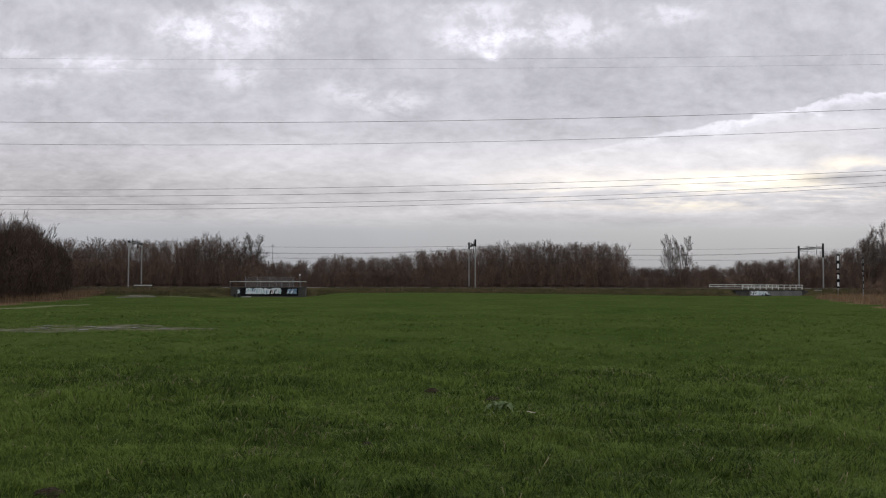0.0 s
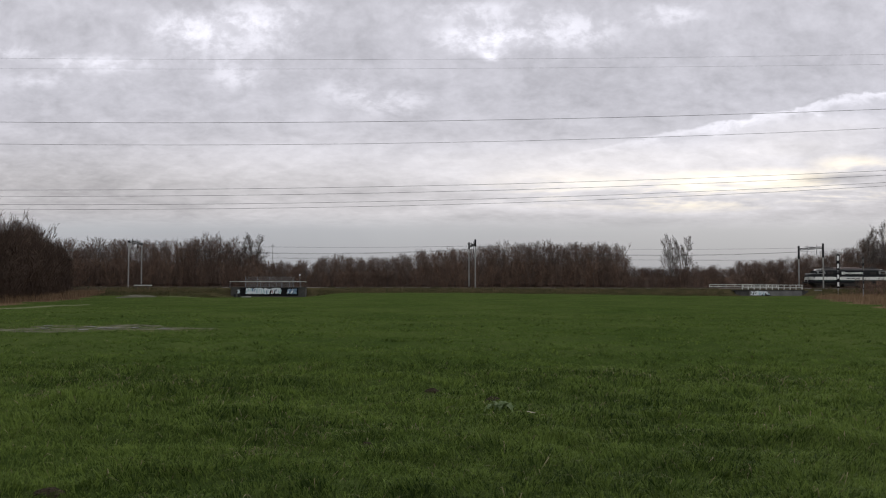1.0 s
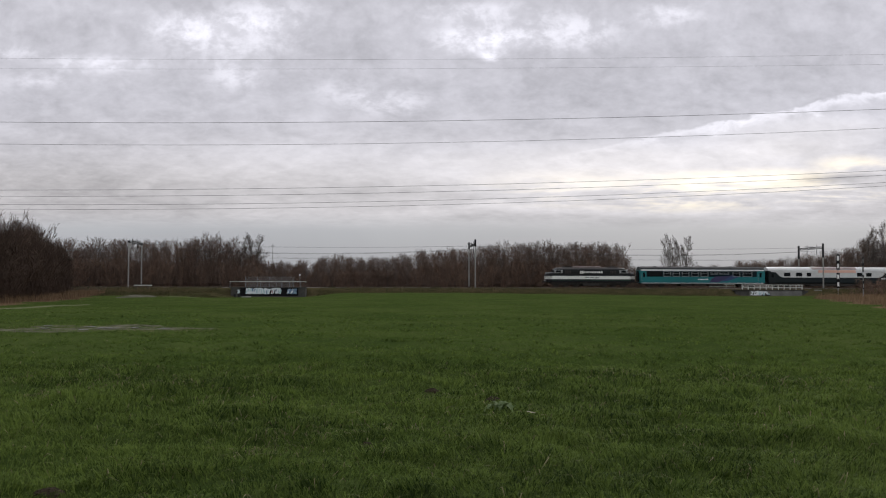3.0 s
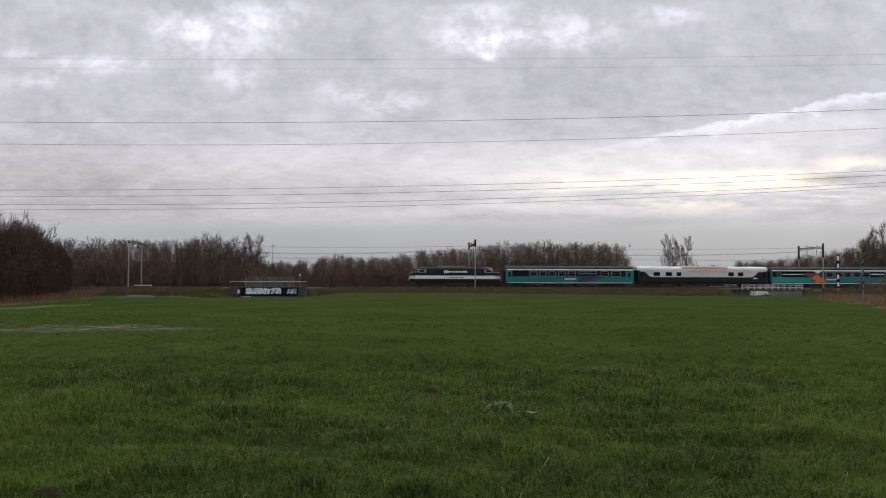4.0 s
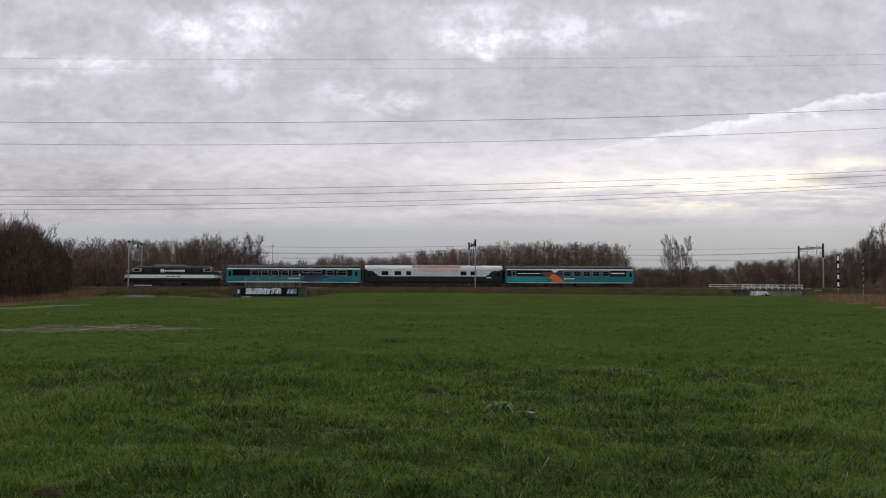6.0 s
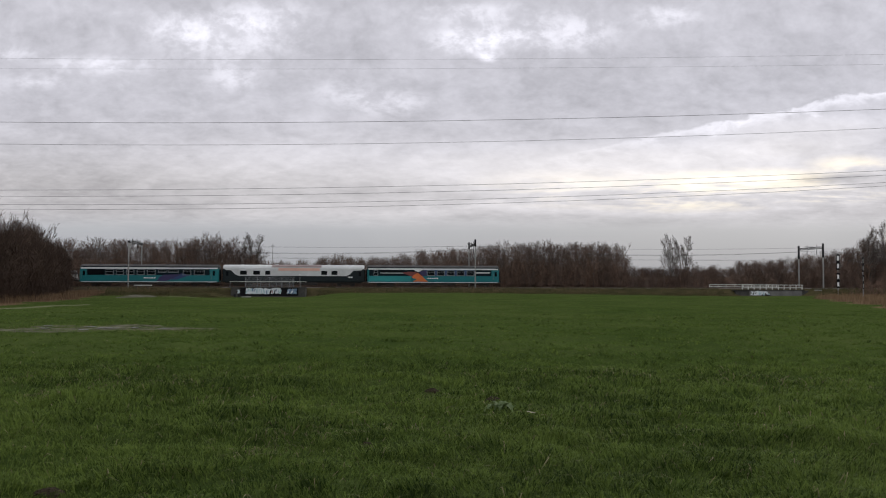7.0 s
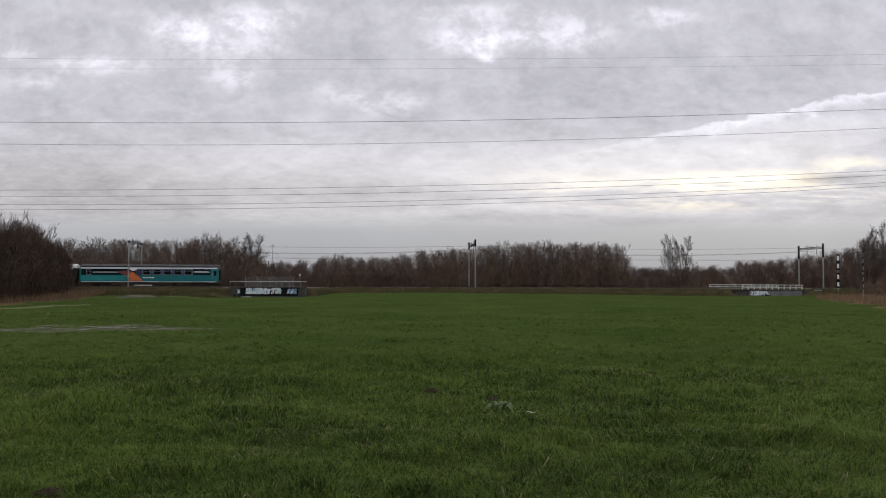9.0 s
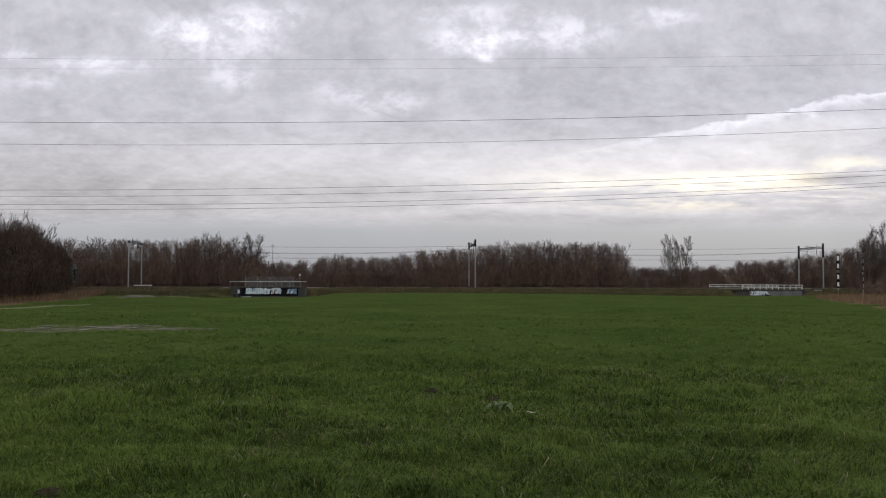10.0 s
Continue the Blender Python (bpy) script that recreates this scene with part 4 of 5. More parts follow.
    tagged(part("gravel_heap", draped(blob(1.35, 5.0, 9, 60, 0.2, rings=7, height=0.32), -34.9, 105.0, 0.0), M_GRAVEL), "low flat heap of grey gravel on the meadow", "gravel", kind="structure")
    V, Q = ribbon([(x, 107.0 + 0.5 * math.sin(x)) for x in np.arange(-32.6, -25.0, 0.8)], 1.6, 0.03, 2)
    tagged(raw("path", V, Q, [M_PATH]), "faint pale wheel track leading to a gravel heap", "path", kind="structure")


build_field_details()


# ---------------- railway ----------------
TRACKS = (-2.55, 1.45)   # centre lines, from the train's near side


def along(s, off, z):
    return Matrix.Translation(on_track(s, off, z)) @ Matrix.Rotation(SLANT, 4, "Z")


def build_track():
    base = Matrix.Translation((0, LINE_Y, 0)) @ Matrix.Rotation(SLANT, 4, "Z")
    rng = np.random.default_rng(2)
    bm = bmesh.new()
    prof = [(-5.0, 0.82), (-4.3, 0.93), (-4.0, 0.945), (-0.6, 0.93), (0.0, 0.945), (2.8, 0.945), (3.2, 0.93), (4.0, 0.80)]
    rows = []
    for s in np.arange(-400, 401, 4.0):
        rows.append([bm.verts.new(base @ Vector((s, o, z + rng.uniform(-0.015, 0.015)))) for o, z in prof])
    for p, q in zip(rows, rows[1:]):
        for j in range(len(prof) - 1):
            bm.faces.new((p[j], q[j], q[j + 1], p[j + 1]))
    bmesh.ops.recalc_face_normals(bm, faces=bm.faces)
    tagged(part("ballast_bed", bm, M_BALLAST), "brown stone ballast bed under two tracks", "ballast", kind="structure")
    for c in TRACKS:
        t = thing("railway_track", "rusty steel railway track on concrete sleepers", "track", "tracks", at=base)
        for g in (-0.75, 0.75):
            r = bmesh.new()
            add_box(r, -400, 400, c + g - 0.036, c + g + 0.036, RAIL_Z - 0.035, RAIL_Z)
            add_box(r, -400, 400, c + g - 0.010, c + g + 0.010, RAIL_Z - 0.13, RAIL_Z - 0.033)
            add_box(r, -400, 400, c + g - 0.07, c + g + 0.07, RAIL_Z - 0.15, RAIL_Z - 0.128)
            part("rail", r, M_RAIL, t)
        bm = box(-0.13, 0.13, -1.26, 1.26, 0.80, 0.978, 0.02)
        first = part("sleeper", bm, M_SLEEPER, t)
        first.location = (-75.0, c, 0)
        for k in range(1, 260):
            nxt = new("sleeper", first.data)
            nxt.parent = t
            nxt.location = (-75.0 + 0.6 * k, c, 0)
    # catenary
    for c in TRACKS:
        t = thing("overhead_line", "contact wire hung from a carrying cable over the track", "overhead line", "overhead lines", at=base)
        up, lo = bmesh.new(), bmesh.new()
        stops = (-199, -128, SPANS[0], SPANS[1], SPANS[2], 147, 217)
        for a, b in zip(stops, stops[1:]):
            n = 12
            pts = [(a + (b - a) * i / n, 8.55 - 1.0 * (1 - (2 * i / n - 1) ** 2)) for i in range(n + 1)]
            for p, q in zip(pts, pts[1:]):
                add_tube(up, (p[0], c, p[1]), (q[0], c, q[1]), 0.017, sides=4)
            add_tube(lo, (a, c, RAIL_Z + 5.5), (b, c, RAIL_Z + 5.5), 0.010, sides=4)
            for i in range(1, n, 2):
                d = bmesh.new()
                add_tube(d, (pts[i][0], c, RAIL_Z + 5.5), (pts[i][0], c, pts[i][1]), 0.006, sides=4)
                part("dropper", d, M_CATENARY, t)
        part("carrying_cable", up, M_CATENARY, t)
        part("contact_wire", lo, M_CATENARY, t)
        # feeder cable on the mast tops
    t = thing("feeder_cable", "single feeder cable strung along the mast tops", "cable", at=base)
    bm = bmesh.new()
    for a, b in zip(stops, stops[1:]):
        pts = [(a + (b - a) * i / 10, 9.45 - 0.45 * (1 - (2 * i / 10 - 1) ** 2)) for i in range(11)]
        for p, q in zip(pts, pts[1:]):
            add_tube(bm, (p[0], 5.1, p[1]), (q[0], 5.1, q[1]), 0.018, sides=4)
    part("cable", bm, M_CATENARY, t)


SPANS = (-59.4, 5.8, 75.9)


def build_portal(s, top_near, top_far, beam, dark):
    """Two masts and a lattice beam over both tracks."""
    base = Matrix.Translation((0, LINE_Y, 0)) @ Matrix.Rotation(SLANT, 4, "Z") @ Matrix.Translation((s, 0, 0))
    t = thing("catenary_portal", "grey steel portal with two masts carrying the overhead line", "catenary mast", "catenary portals", at=base)
    for o, top in ((-5.1, top_near), (5.1, top_far)):
        bm = bmesh.new()
        for sx in (-0.10, 0.08):
            add_box(bm, sx, sx + 0.02, o - 0.10, o + 0.10, 0.8, top - dark)
        add_box(bm, -0.09, 0.09, o - 0.012, o + 0.012, 0.8, top - dark)
        mast = part("mast", bm, M_MAST, t)
        bm = bmesh.new()
        for sx in (-0.15, 0.13):
            add_box(bm, sx, sx + 0.025, o - 0.14, o + 0.14, top - dark, top)
        add_box(bm, -0.14, 0.14, o - 0.015, o + 0.015, top - dark, top)
        part("mast_top", bm, M_DARKSTEEL, t, "dark steel mast head")
        part("footing", box(-0.4, 0.4, o - 0.4, o + 0.4, 0.55, 1.0, 0.04), M_CONC, t, "concrete footing block")
    bm = bmesh.new()
    n = 12
    for w in (-0.12, 0.12):
        for dz in (-0.17, 0.17):
            add_tube(bm, (w, -5.3, beam + dz), (w, 5.3, beam + dz), 0.055, sides=4)
    for i in range(n):
        a, b = -5.1 + 10.2 * i / n, -5.1 + 10.2 * (i + 1) / n
        z0, z1 = (beam - 0.17, beam + 0.17) if i % 2 else (beam + 0.17, beam - 0.17)
        for w in (-0.12, 0.12):
            add_tube(bm, (w, a, z0), (w, b, z1), 0.035, sides=4)
    part("beam", bm, M_DARKSTEEL, t)
    for c in TRACKS:
        part("hanger", tube((0, c, beam - 0.2), (0, c, beam - 1.5), 0.05, sides=6), M_DARKSTEEL, t)
        ins = bmesh.new()
        for k in range(5):
            add_tube(ins, (0, c, beam + 0.2 + 0.1 * k), (0, c, beam + 0.26 + 0.1 * k), 0.11 if k % 2 == 0 else 0.05, sides=8)
        part("insulator", ins, M_DARKSTEEL, t)
        arm = bmesh.new()
        add_tube(arm, (0, c, beam - 1.45), (0.0, c - 1.0, RAIL_Z + 5.9), 0.03, sides=5)
        add_tube(arm, (0, c - 1.0, RAIL_Z + 5.9), (0.0, c, RAIL_Z + 5.52), 0.02, sides=5)
        part("steady_arm", arm, M_DARKSTEEL, t)
    part("cross_arm", tube((-0.9, 0.6, beam + 0.35), (0.9, 0.6, beam + 0.35), 0.05, sides=6), M_DARKSTEEL, t)
    return t


build_track()
build_portal(SPANS[0], 9.65, 9.55, 9.45, 0.4)
build_portal(SPANS[1], 10.3, 10.2, 9.35, 1.4)
build_portal(SPANS[2], 9.95, 9.9, 9.15, 2.8)
for s_far in (-128, 147):
    build_portal(s_far, 9.8, 9.8, 9.3, 2.0)


def build_distant_pole():
    t = thing("signal_pole", "thin grey steel pole above the wood", "pole", at=pose(-42.8, 230, float(land(-42.8, 230))))
    part("pole", tube((0, 0, 0), (0, 0, 11.5), 0.10, 0.06), M_MAST, t)
    part("bracket", box(-0.4, 0.4, -0.03, 0.03, 10.9, 11.0), M_DARKSTEEL, t)


build_distant_pole()


def bar_rail(parent, x0, x1, y, z0, z1, posts, mat_, bars, r=0.05):
    """Posts and level bars of a railing, in the thing's own space."""
    for i in range(posts):
        x = x0 + (x1 - x0) * i / (posts - 1)
        part("post", box(x - r, x + r, y - r, y + r, z0, z1, 0.01), mat_, parent)
    for z in bars:
        part("bar", box(x0 - 0.1, x1 + 0.1, y - r * 0.8, y + r * 0.8, z - r, z + r, 0.01), mat_, parent)


def spray(parent, x0, x1, z0, z1, y, seed, palette, n=9):
    """A ragged sprayed field with crossing strokes that cannot be read."""
    rng = random.Random(seed)
    dx, dz = x1 - x0, z1 - z0
    k = max(4, int(dx / 0.35))
    low = [(x0 + dx * (i + rng.uniform(0, 0.7)) / k, z0 + dz * rng.uniform(0.0, 0.14)) for i in range(k)]
    high = [(x0 + dx * (i + rng.uniform(0, 0.7)) / k, z1 - dz * rng.uniform(0.0, 0.24)) for i in reversed(range(k))]
    part("sprayed_field", prism(low + high, y - 0.006, y), palette[0], parent)
    for i in range(n):
        cx, cz = x0 + dx * (i + rng.uniform(0.2, 0.8)) / n, z0 + dz * rng.uniform(0.30, 0.68)
        w, h, lean = rng.uniform(0.06, 0.20), dz * rng.uniform(0.16, 0.36), rng.uniform(-0.5, 0.5)
        out = [(cx - w - lean * h, cz - h), (cx + w * 0.6 - lean * h, cz - h * 0.9), (cx + w + lean * h, cz + h), (cx + lean * h * 0.4 - w * 0.3, cz + h * 0.6)]
        part("sprayed_stroke", prism(out, y - 0.010 - 0.002 * (i % 3), y - 0.0062), rng.choice(palette[1:]), parent)


def build_left_bridge():
    at = Matrix.Translation((0, 166.6, 0))
    t = thing("culvert_bridge", "low concrete bridge wall covered in pale graffiti with white railing", "bridge", at=at)
    part("wall", box(-37.6, -26.2, 0.0, 1.7, -1.0, 0.88, 0.03), M_CONC_DARK, t)
    part("coping", box(-38.9, -24.9, -0.12, 1.8, 0.882, 1.02, 0.02), M_CONC_DARK, t)
    for x0, x1 in ((-38.6, -37.605), (-26.195, -25.0)):
        part("wing_wall", box(x0, x1, 0.1, 1.6, -0.9, 0.875, 0.03), M_CONC_DARK, t)
    # dark painted ground with pale letters
    part("painted_panel", box(-36.9, -26.3, -0.012, 0.0, -0.60, 0.86), M_BLACK, t, "black sprayed backing")
    spray(t, -35.95, -29.25, -0.30, 1.0, -0.013, 3, [M_SPRAY_W, M_SPRAY_C, M_BLACK, M_SPRAY_C, M_SPRAY_R, M_SPRAY_B], 17)
    part("dark_niche", box(-29.25, -28.5, -0.03, -0.012, -0.55, 0.95), M_BLACK, t, "dark painted pier")
    spray(t, -28.4, -26.4, -0.30, 0.80, -0.013, 5, [M_SPRAY_B, M_SPRAY_W, M_BLACK, M_SPRAY_C], 6)
    spray(t, -37.5, -36.75, -0.2, 0.65, -0.014, 6, [M_SPRAY_W, M_BLACK, M_SPRAY_C], 3)
    part("painted_pillar", box(-36.7, -36.0, -0.06, -0.013, -0.6, 1.02), M_BLACK, t, "black painted pier")
    rail = thing("bridge_railing", "thin pale steel tube railing along a bridge", "railing", "bridge railings", at=at)
    for i, x in enumerate((-38.8, -36.0, -33.2, -30.4, -28.0, -25.9)):
        part("post", box(x - 0.04, x + 0.04, 0.36, 0.44, 1.018, 2.0, 0.01), M_STEEL, rail)
    part("bar", box(-38.9, -24.9, 0.36, 0.44, 1.98, 2.06, 0.02), M_RAILPAINT, rail)
    # wire mesh screen
    zb = float(land(-32, 170.2)) - 0.03
    scr = thing("mesh_screen", "grey wire mesh screen on thin posts behind a railing", "fence", at=Matrix.Translation((0, 170.2, 0)))
    for i in range(5):
        x = -36.7 + 9.0 * i / 4
        part("post", box(x - 0.035, x + 0.035, -0.035, 0.035, zb, 2.97), M_STEEL, scr)
    for i in range(4):
        bm = bmesh.new()
        xa, xb = -36.7 + 9.0 * i / 4 + 0.04, -36.7 + 9.0 * (i + 1) / 4 - 0.04
        k = int((xb - xa) / 0.10)
        for j in range(k + 1):
            x = xa + (xb - xa) * j / k
            add_box(bm, x - 0.008, x + 0.008, -0.006, 0.006, zb + 0.1, 2.94)
        for j in range(10):
            z = zb + 0.1 + (2.84 - zb) * j / 9
            add_box(bm, xa, xb, -0.01, -0.0065, z - 0.008, z + 0.008)
        part("mesh_panel", bm, M_STEEL, scr)
    post = thing("marker_post", "thin white topped post beside a bridge", "post", at=pose(-26.4, 169.0, float(land(-26.4, 169.0)) - 0.05))
    part("pole", tube((0, 0, 0), (0, 0, 2.75), 0.04), M_STEEL, post)
    part("head", box(-0.10, 0.10, -0.05, 0.05, 2.55, 2.85, 0.02), M_WHITE, post)
    # small dark box and pale slab in front of the wall
    bx = thing("fallen_slab", "pale concrete slab lying in front of a graffiti wall", "slab", at=pose(-34.0, 158.5, float(land(-34.0, 158.5))))
    part("slab", box(-0.7, 0.7, -0.5, 0.5, -0.05, 0.20, 0.02), M_CONC, bx)
    for x in (-36.3, -35.6):
        b = thing("dark_post", "short dark wooden post before a graffiti wall", "post", "dark posts", at=pose(x, 160.0, float(land(x, 160.0)) - 0.05))
        part("post", box(-0.2, 0.2, -0.2, 0.2, 0, 0.65, 0.04), M_DARKSTEEL, b)


def build_right_bridge():
    at = Matrix.Translation((0, 179.3 - TAN * 62.0, 0)) @ Matrix.Rotation(SLANT, 4, "Z")
    # local x runs along the track from the axis
    t = thing("rail_bridge", "grey concrete rail bridge abutment with white graffiti", "bridge", at=at)
    part("abutment", box(60.2, 70.9, 0.0, 1.4, -0.9, 0.55, 0.03), M_CONC_GREY, t)
    part("deck_edge", box(57.0, 71.4, -0.1, 1.5, 0.553, 0.72, 0.02), M_CONC_DARK, t)
    for x0, x1 in ((57.4, 60.195), (70.905, 72.2)):
        part("wing_wall", box(x0, x1, 0.1, 1.2, -0.6, 0.545, 0.02), M_CONC_DARK, t)
    spray(t, 60.3, 64.2, -0.45, 0.52, -0.001, 8, [M_SPRAY_W, M_SPRAY_C, M_BLACK, M_CONC_DARK], 8)
    part("painted_panel", box(62.6, 64.4, -0.012, -0.0105, -0.55, -0.22), M_BLACK, t, "black sprayed patch")
    rail = thing("bridge_railing", "white painted two-bar railing along a rail bridge", "railing", "bridge railings", at=at)
    bar_rail(rail, 58.8, 71.0, 0.25, 0.715, 1.66, 11, M_RAILPAINT, (1.62, 1.17), 0.055)
    rail = thing("bridge_railing", "white painted railing on the far edge of a rail bridge", "railing", "bridge railings", at=at @ Matrix.Translation((0, 12.4, 0)))
    bar_rail(rail, 57.0, 71.5, 0.0, 0.6, 1.72, 9, M_RAILPAINT, (1.68, 1.25), 0.055)


def build_line_side():
    t = thing("white_barrier", "low white wooden barrier on short posts", "barrier", at=pose(-54.35, 166.0, float(land(-54.35, 166.0)) - 0.05, rz=3))
    part("top_board", box(-1.6, 1.6, -0.06, 0.06, 0.74, 0.90, 0.02), M_RAILPAINT, t)
    for x in (-1.1, 0.9):
        part("post", box(x - 0.07, x + 0.07, -0.07, 0.07, 0, 0.739, 0.01), M_CONC_DARK, t)
    # striped marker boards
    for x, y, top, w in ((74.2, 172.0, 7.42, 0.30), (63.3, 138.0, 5.8, 0.12)):
        g = float(land(x, y)) - 0.05
        t = thing("marker_board", "tall post with black and white banded marker boards", "railway sign", "marker boards", at=pose(x, y, 0))
        part("pole", tube((0, 0, g), (0, 0, top - 0.1), 0.05), M_STEEL, t)
        for z0, z1 in ((top - 2.9, top), (top - 6.3, top - 3.5)) if w > 0.2 else ((top - 2.2, top), (top - 4.8, top - 2.7)):
            part("board", box(-w, w, -0.10, -0.06, z0, z1, 0.01), M_BLACK if w > 0.2 else M_DARKSTEEL, t)
            for k in (0, 1):
                zc = z0 + (z1 - z0) * (0.24 + 0.5 * k)
                part("white_band", box(-w * 0.6, w * 0.6, -0.108, -0.1005, zc - 0.42 * (z1 - z0) / 2.9, zc + 0.42 * (z1 - z0) / 2.9), M_WHITE if w > 0.2 else M_CONC, t, "white painted band")
    for dx in (0.0, 0.75):
        x = 72.7 + dx
        y = 178.5
        t = thing("cable_trough_lid", "pale concrete trough lid lying on the bank", "slab", "trough lids", at=pose(x, y, float(land(x, y))))
        part("lid", box(-0.3, 0.3, -0.2, 0.2, -0.05, 0.13, 0.015), M_CONC, t)


build_left_bridge()
build_right_bridge()
build_line_side()


# ---------------- power lines ----------------
CABLES = ((95, 25.09, 0.00679, 0.000145, 0.008), (95.5, 24.23, 0.00706, 0.0001, 0.007), (90, 17.70, 0.01704, 0.00027, 0.021), (96, 16.48, 0.02052, 0.000315, 0.018),
          (110, 13.47, 0.02434, 0.000215, 0.022), (110.5, 12.77, 0.02623, 0.000248, 0.022), (116, 12.25, 0.02724, 0.000266, 0.022), (116.5, 11.71, 0.02857, 0.000286, 0.022))


def build_power_line():
    ends = (-190.0, 125.0)
    for y, a, b, c, r in CABLES:
        bm = bmesh.new()
        xs = np.linspace(ends[0], ends[1], 36)
        for x0, x1 in zip(xs, xs[1:]):
            add_tube(bm, (x0, y, a + b * x0 + c * x0 * x0), (x1, y, a + b * x1 + c * x1 * x1), r, sides=5)
        tagged(part("power_cable", bm, M_WIRE), "thin earth wire strung high over the meadow" if r < 0.015 else "dark high-voltage conductor strung high over the meadow", "power line", "power lines")
    # lattice pylons that hold the cables, past both ends of the view
    for x in ends:
        t = thing("power_pylon", "grey steel lattice pylon holding high-voltage cables", "pylon", "pylons", at=pose(x, 103, float(land(x, 103))))
        top = 31.0
        foot = lambda sx, sy, z: (sx * (2.6 - 2.2 * z / top), sy * (2.6 - 2.2 * z / top), z)
        for sx in (-1, 1):
            for sy in (-1, 1):
                part("leg", tube(foot(sx, sy, -0.2), foot(sx, sy, top), 0.10, 0.07, 5), M_STEEL, t)
        lattice = bmesh.new()
        for k in range(12):
            z0, z1 = top * k / 12, top * (k + 1) / 12
            for p, q in (((-1, -1), (1, -1)), ((1, -1), (1, 1)), ((1, 1), (-1, 1)), ((-1, 1), (-1, -1))):
                add_tube(lattice, foot(*p, z0), foot(*q, z1), 0.04, sides=4)
                add_tube(lattice, foot(*q, z0), foot(*p, z1), 0.04, sides=4)
        part("lattice", lattice, M_STEEL, t)
        for y, a, b, c, r in CABLES:
            z = a + b * x + c * x * x - float(land(x, 103))
            part("cross_arm", add_tube(tube((0, 0, z + 1.3), (0, y - 103, z + 1.2), 0.12, 0.07, 5), (0, 0, z + 2.2), (0, y - 103, z + 1.2), 0.06, sides=4), M_STEEL, t)
            part("insulator", tube((0, y - 103, z + 1.22), (0, y - 103, z - 0.03), 0.07, sides=8), M_DARKSTEEL, t)


build_power_line()


# ---------------- train ----------------
def side_panel(name, outline, y, material, parent, label="", depth=0.02):
    """A flat panel on the near side (y < 0) of a vehicle, from an outline of x and z."""
    return part(name, prism(outline, y - depth, y), material, parent, label)


def rect(x0, x1, z0, z1):
    return [(x0, z0), (x1, z0), (x1, z1), (x0, z1)]


def bogie(parent, x, axles, r, half):
    bm = bmesh.new()
    for sy in (-1.0, 1.0):
        add_box(bm, x - half, x + half, sy - 0.07, sy + 0.07, r * 0.85, r * 1.35, 0.02)
        for a in axles:
            add_box(bm, x + a - 0.2, x + a + 0.2, sy - 0.13, sy + 0.13, r * 0.65, r * 1.3, 0.02)
    add_box(bm, x - 0.35, x + 0.35, -0.95, 0.95, r * 0.8, r * 1.6)
    b = part("bogie", bm, M_UNDER, parent)
    for a in axles:
        for sy in (-1, 1):
            w = bmesh.new()
            add_tube(w, (x + a, sy * 0.69, r), (x + a, sy * 0.83, r), r, sides=20)
            add_tube(w, (x + a, sy * 0.66, r), (x + a, sy * 0.69, r), r + 0.03, sides=20)
            add_tube(w, (x + a, sy * 0.83, r), (x + a, sy * 0.86, r), r * 0.4, sides=12)
            part("wheel", w, M_WHEEL, b)
    return b


def couplers(parent, half):
    for sx in (-1, 1):
        for sy in (-0.87, 0.87):
            bm = bmesh.new()
            add_tube(bm, (sx * (half - 0.25), sy, 1.05), (sx * (half + 0.33), sy, 1.05), 0.09, sides=10)
            add_tube(bm, (sx * (half + 0.33), sy, 1.05), (sx * (half + 0.38), sy, 1.05), 0.24, sides=14)
            part("buffer", bm, M_UNDER, parent)


COACH = [(-1.36, 0.86), (-1.44, 1.05), (-1.45, 2.1), (-1.43, 3.1), (-1.38, 3.42)]
ROOF = [(-1.385, 3.42), (-1.30, 3.66), (-1.05, 3.93), (-0.65, 4.12), (0.0, 4.22)]


def ring(profile, x):
    pts = profile + [(-y, z) for y, z in reversed(profile) if y < -0.001]
    return [(x, y, z) for y, z in pts]


def coach(name, label, length, body_mat, roof_mat):
    half = length / 2
    t = thing(name, label, "railway coach", "train vehicles")
    part("body", loft([ring(COACH, -half + 0.01), ring(COACH, half - 0.01)]), body_mat, t)
    inset = [(y * 0.93, z - 0.05) for y, z in ROOF]
    inset[0] = (inset[0][0], 3.42)
    part("roof", loft([ring(inset, -half + 0.0), ring(ROOF, -half + 0.35), ring(ROOF, half - 0.35), ring(inset, half)]), roof_mat, t)
    part("underframe", box(-half + 0.4, half - 0.4, -1.2, 1.2, 0.62, 0.858), M_UNDER, t)
    for x0, x1, z0 in ((-4.6, -2.2, 0.30), (-1.6, 0.8, 0.35), (1.4, 4.4, 0.28)):
        part("equipment_box", box(x0, x1, -1.25, 1.25, z0, 0.619, 0.03), M_UNDER, t)
    for sx in (-1, 1):
        bogie(t, sx * (half - 3.6), (-1.25, 1.25), 0.46, 1.75)
        part("gangway", box(min(sx * (half + 0.25), sx * (half - 0.05)), max(sx * (half + 0.25), sx * (half - 0.05)), -0.55, 0.55, 1.0, 3.3, 0.05), M_BLACK, t)
    couplers(t, half)
    vent = [(-half + 3.5 + i * (length - 7) / 6) for i in range(7)]
    for x in vent:
        part("roof_vent", box(x - 0.3, x + 0.3, -0.22, 0.22, 4.17, 4.30, 0.04), roof_mat, t)
    return t


